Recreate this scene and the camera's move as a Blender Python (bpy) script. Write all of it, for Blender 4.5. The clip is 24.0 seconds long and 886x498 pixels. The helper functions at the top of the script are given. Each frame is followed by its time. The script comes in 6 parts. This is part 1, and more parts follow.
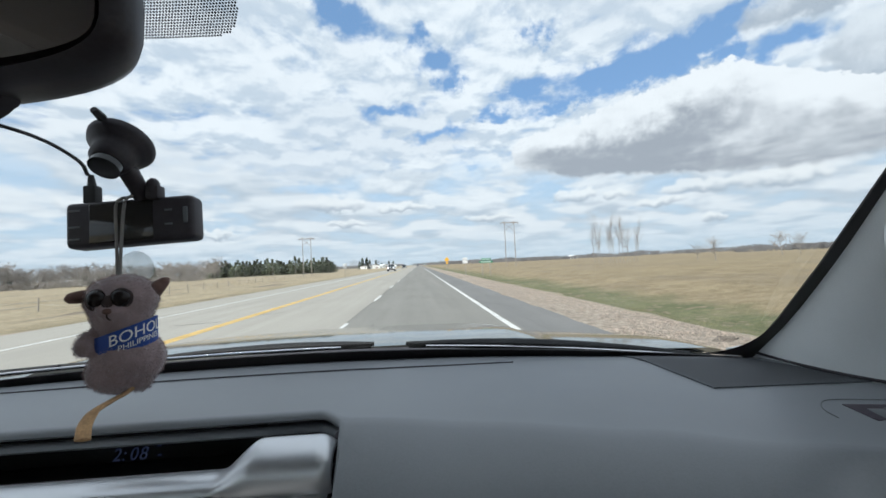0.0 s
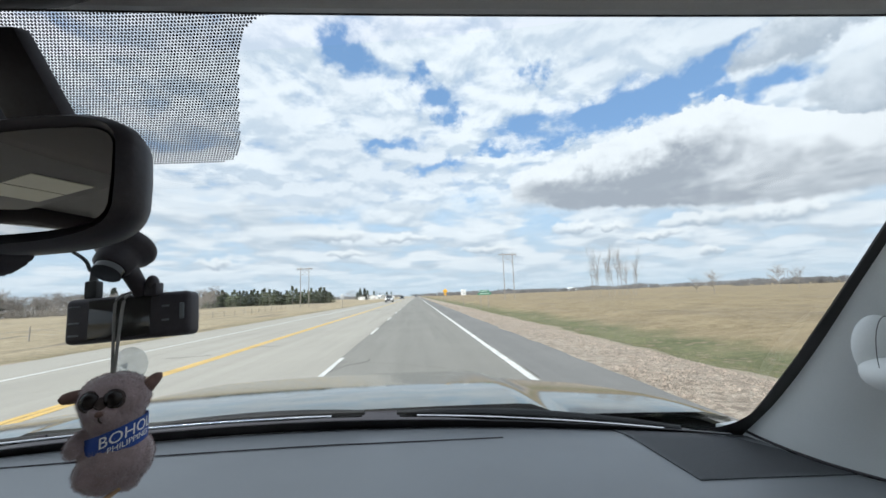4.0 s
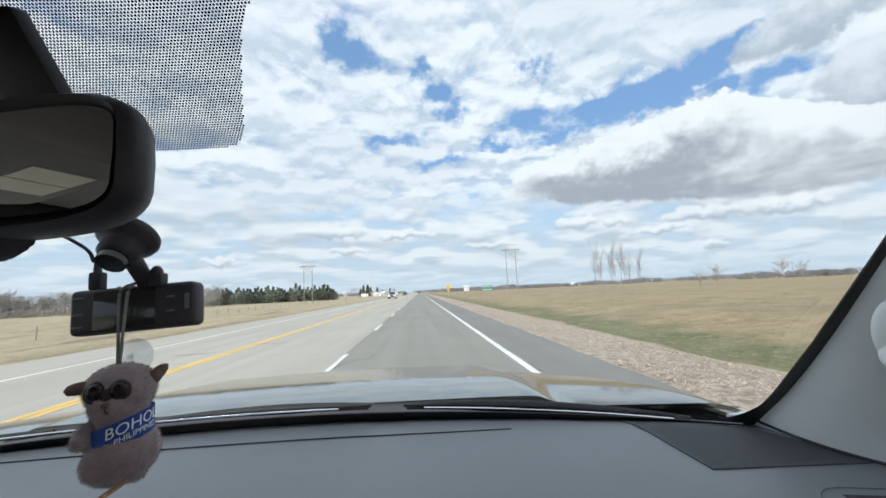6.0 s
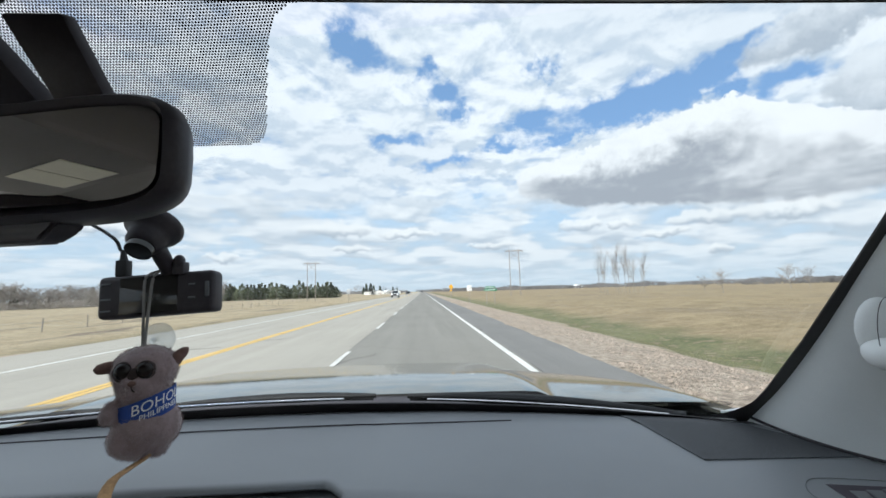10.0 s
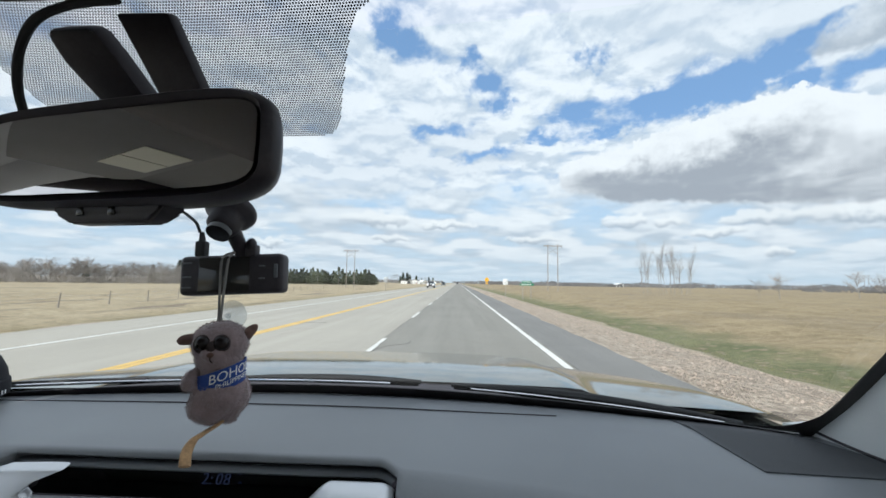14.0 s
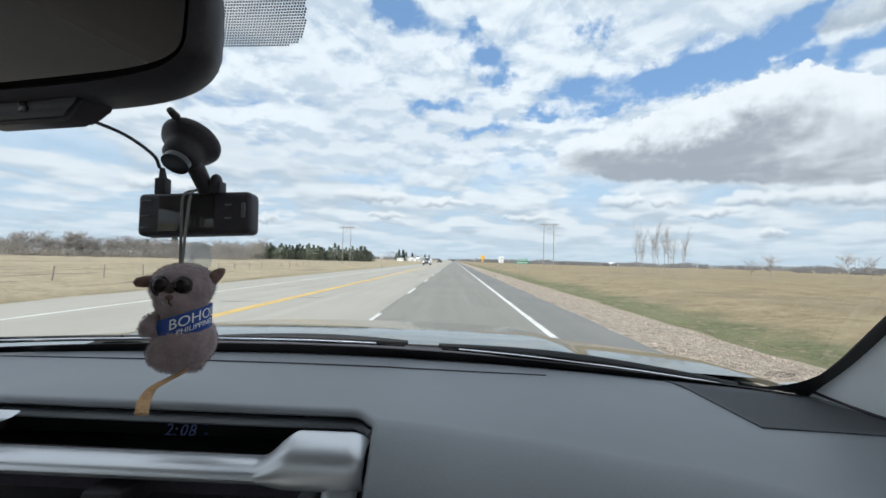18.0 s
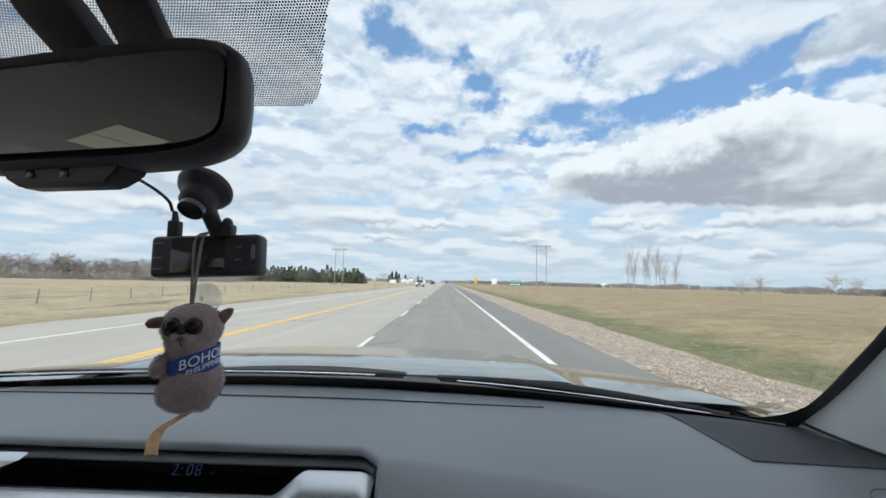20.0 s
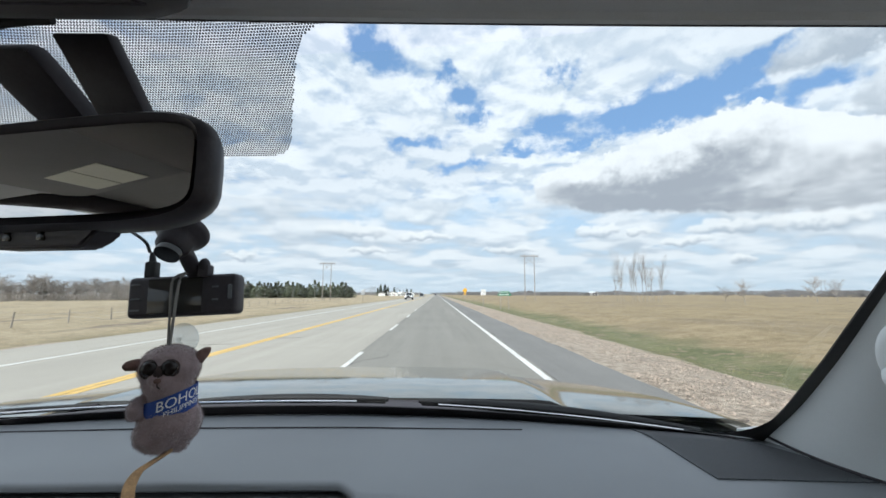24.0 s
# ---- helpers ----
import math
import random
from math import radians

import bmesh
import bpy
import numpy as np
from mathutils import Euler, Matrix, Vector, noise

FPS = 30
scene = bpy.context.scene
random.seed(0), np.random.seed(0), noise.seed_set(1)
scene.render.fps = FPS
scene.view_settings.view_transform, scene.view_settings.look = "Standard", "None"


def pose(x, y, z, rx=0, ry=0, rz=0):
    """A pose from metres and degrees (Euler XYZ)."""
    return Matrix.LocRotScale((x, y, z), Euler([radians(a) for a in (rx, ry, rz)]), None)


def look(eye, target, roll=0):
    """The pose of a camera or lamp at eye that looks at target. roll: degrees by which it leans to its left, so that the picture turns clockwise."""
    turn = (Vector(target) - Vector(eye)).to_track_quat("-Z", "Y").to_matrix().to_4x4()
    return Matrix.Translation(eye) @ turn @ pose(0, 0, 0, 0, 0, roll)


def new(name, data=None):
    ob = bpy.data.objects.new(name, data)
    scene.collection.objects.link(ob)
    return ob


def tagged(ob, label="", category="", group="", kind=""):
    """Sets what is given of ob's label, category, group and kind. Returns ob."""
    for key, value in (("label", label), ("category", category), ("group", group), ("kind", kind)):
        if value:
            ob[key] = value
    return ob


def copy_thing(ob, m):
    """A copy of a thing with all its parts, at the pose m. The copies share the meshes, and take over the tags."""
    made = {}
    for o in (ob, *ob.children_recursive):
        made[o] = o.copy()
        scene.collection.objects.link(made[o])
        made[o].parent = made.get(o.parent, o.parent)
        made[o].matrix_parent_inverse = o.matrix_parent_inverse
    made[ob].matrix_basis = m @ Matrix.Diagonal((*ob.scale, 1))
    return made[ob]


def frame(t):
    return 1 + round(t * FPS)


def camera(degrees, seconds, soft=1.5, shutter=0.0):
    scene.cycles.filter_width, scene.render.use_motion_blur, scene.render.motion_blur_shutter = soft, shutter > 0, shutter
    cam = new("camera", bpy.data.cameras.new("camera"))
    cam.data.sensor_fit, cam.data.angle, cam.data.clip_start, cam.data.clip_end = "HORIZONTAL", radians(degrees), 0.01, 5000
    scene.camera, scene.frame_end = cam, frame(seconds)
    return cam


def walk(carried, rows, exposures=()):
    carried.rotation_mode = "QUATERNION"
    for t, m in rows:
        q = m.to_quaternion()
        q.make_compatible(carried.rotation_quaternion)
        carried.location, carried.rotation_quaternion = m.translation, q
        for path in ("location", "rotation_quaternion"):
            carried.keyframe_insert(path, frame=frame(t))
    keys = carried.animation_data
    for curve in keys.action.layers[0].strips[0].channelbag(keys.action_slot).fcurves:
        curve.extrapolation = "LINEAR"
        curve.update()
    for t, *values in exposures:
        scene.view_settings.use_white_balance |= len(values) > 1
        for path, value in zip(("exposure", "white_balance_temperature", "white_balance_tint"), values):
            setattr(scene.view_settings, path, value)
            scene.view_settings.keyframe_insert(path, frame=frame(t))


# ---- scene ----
cam = camera(96.1, 24.0, 1.6)

PATH = [
    (0, (0.2600, 0.0250, 1.3625), (0.3850, 2.0200, 1.4355), -2.7),
    (0.5, (0.2910, 0.0040, 1.4075), (0.4230, 1.9930, 1.5695), -3.5),
    (1, (0.2710, 0.0130, 1.4025), (0.3680, 2.0020, 1.5855), -2.7),
    (1.5, (0.2440, 0.0050, 1.4195), (0.3320, 1.9920, 1.6305), -2),
    (2, (0.2640, 0.0020, 1.4195), (0.3710, 1.9870, 1.6405), -1.6),
    (2.5, (0.2610, 0.0110, 1.4155), (0.3740, 1.9970, 1.6215), -1.6),
    (4.5, (0.2750, 0.0010, 1.4305), (0.4170, 1.9820, 1.6635), -2.3),
    (5, (0.2670, 0.0010, 1.4295), (0.4030, 1.9830, 1.6635), -2.1),
    (5.5, (0.2730, 0.0010, 1.4255), (0.4040, 1.9840, 1.6485), -2.3),
    (6, (0.2680, 0.0110, 1.4205), (0.3920, 1.9960, 1.6295), -2.7),
    (6.5, (0.2720, 0.0080, 1.4245), (0.3900, 1.9940, 1.6295), -3.2),
    (7, (0.2640, -0.0010, 1.4355), (0.3690, 1.9860, 1.6455), -3.1),
    (7.5, (0.2620, 0.0040, 1.4275), (0.3560, 1.9910, 1.6385), -3.1),
    (8, (0.2590, 0.0110, 1.4275), (0.3500, 2.0010, 1.6045), -3),
    (8.5, (0.2670, 0.0110, 1.4215), (0.3530, 2.0030, 1.5765), -3),
    (9, (0.2700, 0.0120, 1.4155), (0.3560, 2.0040, 1.5735), -2.9),
    (9.5, (0.2580, 0.0120, 1.4205), (0.3510, 2.0020, 1.5975), -2),
    (11.5, (0.2930, -0.1310, 1.3725), (0.4110, 1.8460, 1.6535), -1.5),
    (12, (0.2830, -0.1030, 1.3725), (0.3310, 1.8820, 1.6115), -1.5),
    (12.5, (0.2480, -0.0470, 1.3825), (0.2340, 1.9430, 1.5865), -0.9),
    (13, (0.2430, -0.0370, 1.3965), (0.1820, 1.9530, 1.5875), -0.1),
    (13.5, (0.2460, -0.0330, 1.4125), (0.1690, 1.9570, 1.5965), 0.2),
    (14, (0.2410, -0.0160, 1.4125), (0.1620, 1.9750, 1.5805), 1),
    (14.5, (0.2520, -0.0150, 1.4105), (0.1760, 1.9780, 1.5645), 1.2),
    (15, (0.2480, -0.0100, 1.4095), (0.1750, 1.9840, 1.5565), 1.3),
    (15.5, (0.2440, -0.0070, 1.4095), (0.1700, 1.9870, 1.5375), 1.5),
    (16, (0.2460, -0.0040, 1.4025), (0.1840, 1.9920, 1.5175), 1.5),
    (16.5, (0.2470, -0.0140, 1.4155), (0.1940, 1.9830, 1.5145), 1.5),
    (17, (0.2650, -0.0090, 1.4055), (0.2240, 1.9900, 1.4675), 1.3),
    (17.5, (0.2400, 0.0490, 1.3615), (0.1940, 2.0480, 1.4035), 1.5),
    (18, (0.2540, 0.0230, 1.3765), (0.1960, 2.0210, 1.4325), 1.6),
    (18.5, (0.2470, 0.0050, 1.3955), (0.1920, 2.0020, 1.4885), 1.7),
    (20.5, (0.2450, -0.0010, 1.3955), (0.2300, 1.9910, 1.5745), 1.2),
    (21, (0.2520, -0.0050, 1.3965), (0.2430, 1.9860, 1.5915), 0.8),
    (21.5, (0.2550, -0.0090, 1.4105), (0.2590, 1.9780, 1.6335), 0.6),
    (22, (0.2580, -0.0300, 1.4285), (0.2610, 1.9540, 1.6805), 0.3),
    (22.5, (0.2450, -0.0240, 1.4315), (0.2420, 1.9580, 1.6985), 0.2),
    (23, (0.2510, -0.0230, 1.4325), (0.2540, 1.9600, 1.6955), 0.4),
    (23.5, (0.2650, -0.0200, 1.4225), (0.2810, 1.9660, 1.6635), 0.3),
    (24, (0.2630, -0.0190, 1.4195), (0.2950, 1.9680, 1.6445), 0),
]
walk(cam, [(t, look(e, g, r)) for t, e, g, r in PATH], [(0, 0.45, 6070, 9), (2, 0.5, 6070, 9), (9, 0.5, 6070, 9), (10.5, 0.56, 6070, 9), (11.7, 0.61, 6070, 9), (12.4, 0.56, 6070, 9), (13.4, 0.51, 6070, 9),
                                                  (15, 0.46, 6070, 9), (21, 0.46, 6070, 9), (22.4, 0.54, 6070, 9), (24, 0.54, 6070, 9)])


# ---- node helpers ----
def nd(tree, kind, ins=None):
    n = tree.nodes.new(kind)
    for k, v in (ins or {}).items():
        s = n.inputs[k]
        if isinstance(v, bpy.types.NodeSocket):
            tree.links.new(v, s)
        else:
            s.default_value = v
    return n


def mt(tree, op, a, b=0.0, c=0.0, clamp=False):
    n = tree.nodes.new("ShaderNodeMath")
    n.operation, n.use_clamp = op, clamp
    for i, v in enumerate((a, b, c)):
        if isinstance(v, bpy.types.NodeSocket):
            tree.links.new(v, n.inputs[i])
        else:
            n.inputs[i].default_value = v
    return n.outputs[0]


def step(tree, v, lo, hi, to0=0.0, to1=1.0):
    n = nd(tree, "ShaderNodeMapRange")
    n.interpolation_type = "SMOOTHSTEP"
    flip = lo > hi          # smooth steps run upwards only
    if flip:
        lo, hi, to0, to1 = hi, lo, to1, to0
    tree.links.new(v, n.inputs["Value"])
    n.inputs["From Min"].default_value, n.inputs["From Max"].default_value = lo, hi
    n.inputs["To Min"].default_value, n.inputs["To Max"].default_value = to0, to1
    return n.outputs["Result"]


def mixc(tree, f, a, b):
    n = nd(tree, "ShaderNodeMix")
    n.data_type = "RGBA"
    for i, v in ((0, f), (6, a), (7, b)):
        if isinstance(v, bpy.types.NodeSocket):
            tree.links.new(v, n.inputs[i])
        elif i:
            n.inputs[i].default_value = (*v, 1)
        else:
            n.inputs[i].default_value = v
    return n.outputs[2]


def noise_of(tree, vec, scale, detail=5.0, rough=0.55, dist=0.0):
    return nd(tree, "ShaderNodeTexNoise", {"Vector": vec, "Scale": scale, "Detail": detail, "Roughness": rough,
                                           "Distortion": dist}).outputs["Fac"]


# ---- sky: broken cloud over pale blue, sun behind on the left ----
SUN_EL, SUN_AZ = 40.0, -152.0     # degrees above the horizon, clockwise from straight ahead


def make_world():
    w = bpy.data.worlds.new("sky")
    w.use_nodes = True
    scene.world = w
    T = w.node_tree
    T.nodes.clear()
    d = nd(T, "ShaderNodeTexCoord").outputs["Generated"]
    s = nd(T, "ShaderNodeSeparateXYZ", {0: d})
    x, y, z = s.outputs
    az = mt(T, "MULTIPLY", mt(T, "ARCTAN2", x, y), 57.2958)
    el = mt(T, "MULTIPLY", mt(T, "ARCSINE", z), 57.2958)

    def add(*v):
        t = v[0]
        for k in v[1:]:
            t = mt(T, "ADD", t, k)
        return t

    def mul(*v):
        t = v[0]
        for k in v[1:]:
            t = mt(T, "MULTIPLY", t, k)
        return t

    def off(n, k):
        """Noise about zero, k degrees to each side or so."""
        return mul(mt(T, "SUBTRACT", n, 0.5), k)

    # ragged edges: two sizes of billow
    wob = nd(T, "ShaderNodeTexNoise", {"Vector": d, "Scale": 10.0, "Detail": 3.0, "Roughness": 0.55})
    ws = nd(T, "ShaderNodeSeparateColor", {0: wob.outputs["Color"]})
    lump = nd(T, "ShaderNodeTexNoise", {"Vector": d, "Scale": 34.0, "Detail": 7.0, "Roughness": 0.62})
    ls = nd(T, "ShaderNodeSeparateColor", {0: lump.outputs["Color"]})
    azw, elw = add(az, off(ws.outputs[0], 8.0), off(ls.outputs[0], 5.0)), add(el, off(ws.outputs[1], 4.0), off(ls.outputs[1], 3.0))
    n_fine = noise_of(T, d, 22.0, 9.0, 0.62)

    def oval(a0, e0, ra, re, tilt=0.0, a=azw, e=elw):
        u = mt(T, "SUBTRACT", a, a0)
        v = mt(T, "SUBTRACT", mt(T, "SUBTRACT", e, e0), mul(u, tilt))
        return add(mt(T, "POWER", mt(T, "ABSOLUTE", mt(T, "DIVIDE", u, ra)), 2.0), mt(T, "POWER", mt(T, "ABSOLUTE", mt(T, "DIVIDE", v, re)), 2.0))

    def soft(q):
        return mt(T, "EXPONENT", mul(q, -1.0))

    def deck(lift, rise, scale, detail, seed, rough=0.6):
        """A flat layer of cloud in perspective, sampled a little higher in the sky by lift."""
        q = mt(T, "ADD", mt(T, "MAXIMUM", mt(T, "ADD", z, lift), 0.0), rise)
        v = nd(T, "ShaderNodeCombineXYZ", {0: mt(T, "DIVIDE", x, q), 1: mt(T, "DIVIDE", y, q), 2: seed}).outputs[0]
        return noise_of(T, v, scale, detail, rough, 0.25)

    # open sky
    sky = nd(T, "ShaderNodeTexSky")
    sky.sky_type, sky.sun_disc, sky.altitude, sky.dust_density = "NISHITA", False, 500.0, 0.6
    sky.sun_elevation, sky.sun_rotation = radians(SUN_EL), radians(SUN_AZ)
    clear = nd(T, "ShaderNodeMix")
    clear.data_type, clear.blend_type = "RGBA", "MULTIPLY"
    clear.inputs[0].default_value = 1.0
    T.links.new(sky.outputs[0], clear.inputs[6])
    clear.inputs[7].default_value = (0.13, 0.13, 0.13, 1)
    air = mixc(T, 0.6, clear.outputs[2], (0.265, 0.46, 0.775))
    air = mixc(T, step(T, el, 17.0, 6.0), air, (0.44, 0.64, 0.84))
    # where the layer is broken: azimuth, elevation, half width, half height, slope
    holes = [(-9.2, 31.6, 3.4, 2.2, 0.0), (-11.5, 34.0, 3.0, 2.0, 0.0), (1.0, 29.8, 1.8, 1.5, -0.3), (3.6, 27.0, 2.0, 1.1, 0.2), (6.0, 24.9, 1.9, 1.1, 0.2),
             (-3.2, 21.4, 4.6, 1.0, 0.12), (3.6, 18.6, 4.8, 0.9, 0.14), (12.0, 20.4, 2.6, 0.9, 0.1), (16.5, 23.6, 5.5, 1.5, 0.08), (26.0, 22.9, 7.0, 1.6, 0.04), (34.5, 24.0, 6.5, 2.0, 0.06),
             (41.5, 25.4, 4.0, 1.4, 0.45), (31.0, 22.3, 9.0, 1.3, 0.09), (20.5, 20.0, 5.0, 0.8, 0.12), (40.7, 21.6, 1.3, 1.2, 0.0), (46.0, 21.6, 3.0, 1.1, 0.1), (19.0, 29.2, 2.2, 1.0, 0.2)]
    low_holes = [(-14.7, 11.1, 3.4, 0.8, 0.0), (-27.0, 6.0, 3.2, 0.8, 0.0), (18.5, 9.0, 4.2, 0.9, 0.0), (-44.0, 5.0, 9.0, 1.8, 0.0), (9.0, 13.4, 3.4, 0.7, 0.0)]
    blue = add(*[soft(oval(*h)) for h in holes])
    blue_low = add(*[soft(oval(*h)) for h in low_holes])
    n_cov, n_up = deck(0.0, 0.12, 4.6, 9.0, 3.0, 0.55), deck(0.026, 0.12, 4.6, 9.0, 3.0, 0.55)
    n_big = deck(0.0, 0.20, 1.3, 4.0, 9.0)
    body = add(n_cov, 0.21, mul(blue, -0.345), mul(blue_low, -0.20), off(n_big, 0.16), off(n_fine, 0.20))
    lit = add(mt(T, "SUBTRACT", n_cov, n_up), off(n_fine, 0.14))
    thick = step(T, body, 0.36, 0.68)
    # veil, sunlit tops, shaded undersides
    layer = mixc(T, step(T, lit, -0.12, 0.085), (0.615, 0.69, 0.775), (0.90, 0.93, 0.96))
    layer = mixc(T, mul(step(T, n_big, 0.46, 0.62), 0.35), layer, (0.615, 0.675, 0.75))
    col = mixc(T, thick, air, layer)
    # rows of low heaps with flat grey bases, smaller towards the horizon
    n_here, n_above = deck(0.0, 0.13, 2.1, 7.0, 7.0, 0.52), deck(0.024, 0.13, 2.1, 7.0, 7.0, 0.52)
    puffs = mixc(T, step(T, add(mt(T, "SUBTRACT", n_here, n_above), off(n_fine, 0.10)), -0.16, 0.12), (0.545, 0.615, 0.69), (0.86, 0.89, 0.915))
    gaps = mixc(T, step(T, el, 2.0, 12.0), (0.59, 0.71, 0.81), (0.52, 0.68, 0.85))
    low_sky = mixc(T, step(T, add(n_here, mul(blue_low, -0.14), off(n_fine, 0.10)), 0.33, 0.52), gaps, puffs)
    low_sky = mixc(T, mul(step(T, el, 5.5, 0.0), 0.75), low_sky, (0.59, 0.70, 0.79))
    col = mixc(T, mul(step(T, add(el, off(n_big, 6.0)), 17.0, 9.5), 0.86), col, low_sky)
    # single small heaps over the far fields
    azh, elh = add(az, off(ws.outputs[0], 3.0), off(ls.outputs[0], 5.0)), add(el, off(ws.outputs[1], 0.8), off(ls.outputs[1], 2.4))
    for a0, e0, ra, re in ((22.4, 8.4, 2.6, 0.95), (32.1, 6.6, 2.8, 0.6), (37.0, 7.9, 4.6, 0.9), (44.6, 7.8, 4.6, 1.0), (27.6, 8.0, 1.8, 0.6), (38.0, 4.2, 1.6, 0.5),
                           (-12.0, 8.9, 5.0, 1.0), (-26.0, 5.0, 2.2, 0.6), (-10.0, 6.3, 3.2, 0.6), (10.5, 6.2, 3.6, 0.6), (-2.0, 8.4, 4.2, 0.7), (-36.0, 8.0, 5.0, 0.9)):
        q = oval(a0, e0, ra, re, 0.0, azh, elh)
        white = mixc(T, step(T, elh, e0 - re * 0.8, e0 + re * 0.25), (0.47, 0.53, 0.60), (0.93, 0.942, 0.945))
        col = mixc(T, mul(step(T, q, 1.25, 0.6), 0.82), col, white)
    # paler masses above and beyond the great heap
    for a0, e0, ra, re, tilt in ((49.0, 25.5, 7.5, 2.6, 0.1), (54.0, 18.5, 7.5, 4.2, 0.0)):
        q = oval(a0, e0, ra, re, tilt)
        mass = mixc(T, step(T, add(mul(mt(T, "SUBTRACT", elw, e0), 1.0 / re), off(n_fine, 2.5)), -0.9, 0.9), (0.44, 0.495, 0.565), (0.80, 0.835, 0.87))
        col = mixc(T, mul(step(T, q, 1.15, 0.55), 0.9), col, mass)
    # the great heap: rising domed top, flat base, grey belly
    ah, eh = add(az, off(ws.outputs[0], 4.0), off(ls.outputs[0], 4.0)), add(el, off(ws.outputs[1], 2.6), off(ls.outputs[1], 3.2))
    top = add(17.3, step(T, az, 15.0, 38.0, 0.0, 3.9), step(T, az, 40.0, 53.0, 0.0, -5.0))
    base = add(12.7, step(T, az, 15.0, 24.0, 0.0, -1.9), step(T, az, 24.0, 47.0, 0.0, -2.0))
    inside = mul(step(T, mt(T, "SUBTRACT", top, eh), -0.12, 0.22), step(T, mt(T, "SUBTRACT", el, add(base, off(ls.outputs[1], 1.6))), -0.35, 0.35), step(T, mt(T, "SUBTRACT", ah, mul(mt(T, "ABSOLUTE", mt(T, "SUBTRACT", el, 15.0)), 0.32)), 14.2, 14.9))
    h = mt(T, "DIVIDE", mt(T, "SUBTRACT", eh, base), mt(T, "SUBTRACT", top, base))
    hn = add(h, off(ws.outputs[2], 0.7), off(n_fine, 0.75), off(ls.outputs[2], 0.35))
    belly = step(T, hn, 0.92, 0.22)
    streak = soft(oval(41.0, 12.4, 5.5, 1.3, 0.30))
    fold = soft(oval(38.5, 17.2, 5.0, 1.6, 0.15))
    dark = add(mul(belly, step(T, az, 14.5, 21.0, 0.35, 1.0), step(T, az, 34.0, 46.0, 1.0, 0.62)), mul(fold, 0.25), mul(streak, -0.30), off(n_cov, 0.9), off(n_fine, 0.35))
    heap = mixc(T, step(T, dark, -0.05, 1.0), (0.925, 0.94, 0.955), (0.405, 0.435, 0.482))
    col = mixc(T, inside, col, heap)
    bg = nd(T, "ShaderNodeBackground", {"Color": col, "Strength": 0.74})
    T.links.new(bg.outputs[0], nd(T, "ShaderNodeOutputWorld").inputs[0])


make_world()
sun = new("sun", bpy.data.lights.new("sun", "SUN"))
sun.data.energy, sun.data.angle, sun.data.color = 3.6, radians(1.2), (1.0, 0.96, 0.89)
sun.matrix_world = look((math.sin(radians(SUN_AZ)) * math.cos(radians(SUN_EL)) * 50,
                         math.cos(radians(SUN_AZ)) * math.cos(radians(SUN_EL)) * 50,
                         math.sin(radians(SUN_EL)) * 50), (0, 0, 0))


# ---- materials ----
def surf(name, base, rough=0.6, metal=0.0, var=0.12, scale=6.0, fine=60.0, bump=0.1, bscale=None, second=None,
         coat=0.0, spec=0.5, rand=0.0, sheen=0.0):
    """A painted, moulded or natural surface: colour that varies at two scales, and fine relief."""
    m = bpy.data.materials.new(name)
    m.use_nodes = True
    T = m.node_tree
    p = T.nodes["Principled BSDF"]
    v = nd(T, "ShaderNodeTexCoord").outputs["Object"]
    a = noise_of(T, v, scale, 4.0, 0.6)
    b = noise_of(T, v, fine, 3.0, 0.6)
    k = mt(T, "ADD", mt(T, "MULTIPLY", a, 0.6), mt(T, "MULTIPLY", b, 0.4))
    if rand:
        r = nd(T, "ShaderNodeObjectInfo").outputs["Random"]
        k = mt(T, "ADD", k, mt(T, "MULTIPLY", mt(T, "SUBTRACT", r, 0.5), rand))
    lo = tuple(c * (1 - var) for c in base)
    hi = second or tuple(min(1.0, c * (1 + var)) for c in base)
    col = mixc(T, step(T, k, 0.32, 0.68), lo, hi)
    T.links.new(col, p.inputs["Base Color"])
    p.inputs["Metallic"].default_value = metal
    T.links.new(mt(T, "ADD", rough - 0.06, mt(T, "MULTIPLY", b, 0.12), clamp=True), p.inputs["Roughness"])
    p.inputs["Specular IOR Level"].default_value = spec
    p.inputs["Coat Weight"].default_value = coat
    p.inputs["Coat Roughness"].default_value = 0.03
    p.inputs["Sheen Weight"].default_value = sheen
    if bump:
        h = noise_of(T, v, bscale or fine, 4.0, 0.6)
        T.links.new(nd(T, "ShaderNodeBump", {"Strength": bump, "Distance": 0.4 / (bscale or fine), "Height": h}).outputs[0],
                    p.inputs["Normal"])
    return m


def glow(name, color, strength):
    m = bpy.data.materials.new(name)
    m.use_nodes = True
    p = m.node_tree.nodes["Principled BSDF"]
    p.inputs["Base Color"].default_value = (0.02, 0.02, 0.03, 1)
    p.inputs["Emission Color"].default_value = (*color, 1)
    p.inputs["Emission Strength"].default_value = strength
    return m


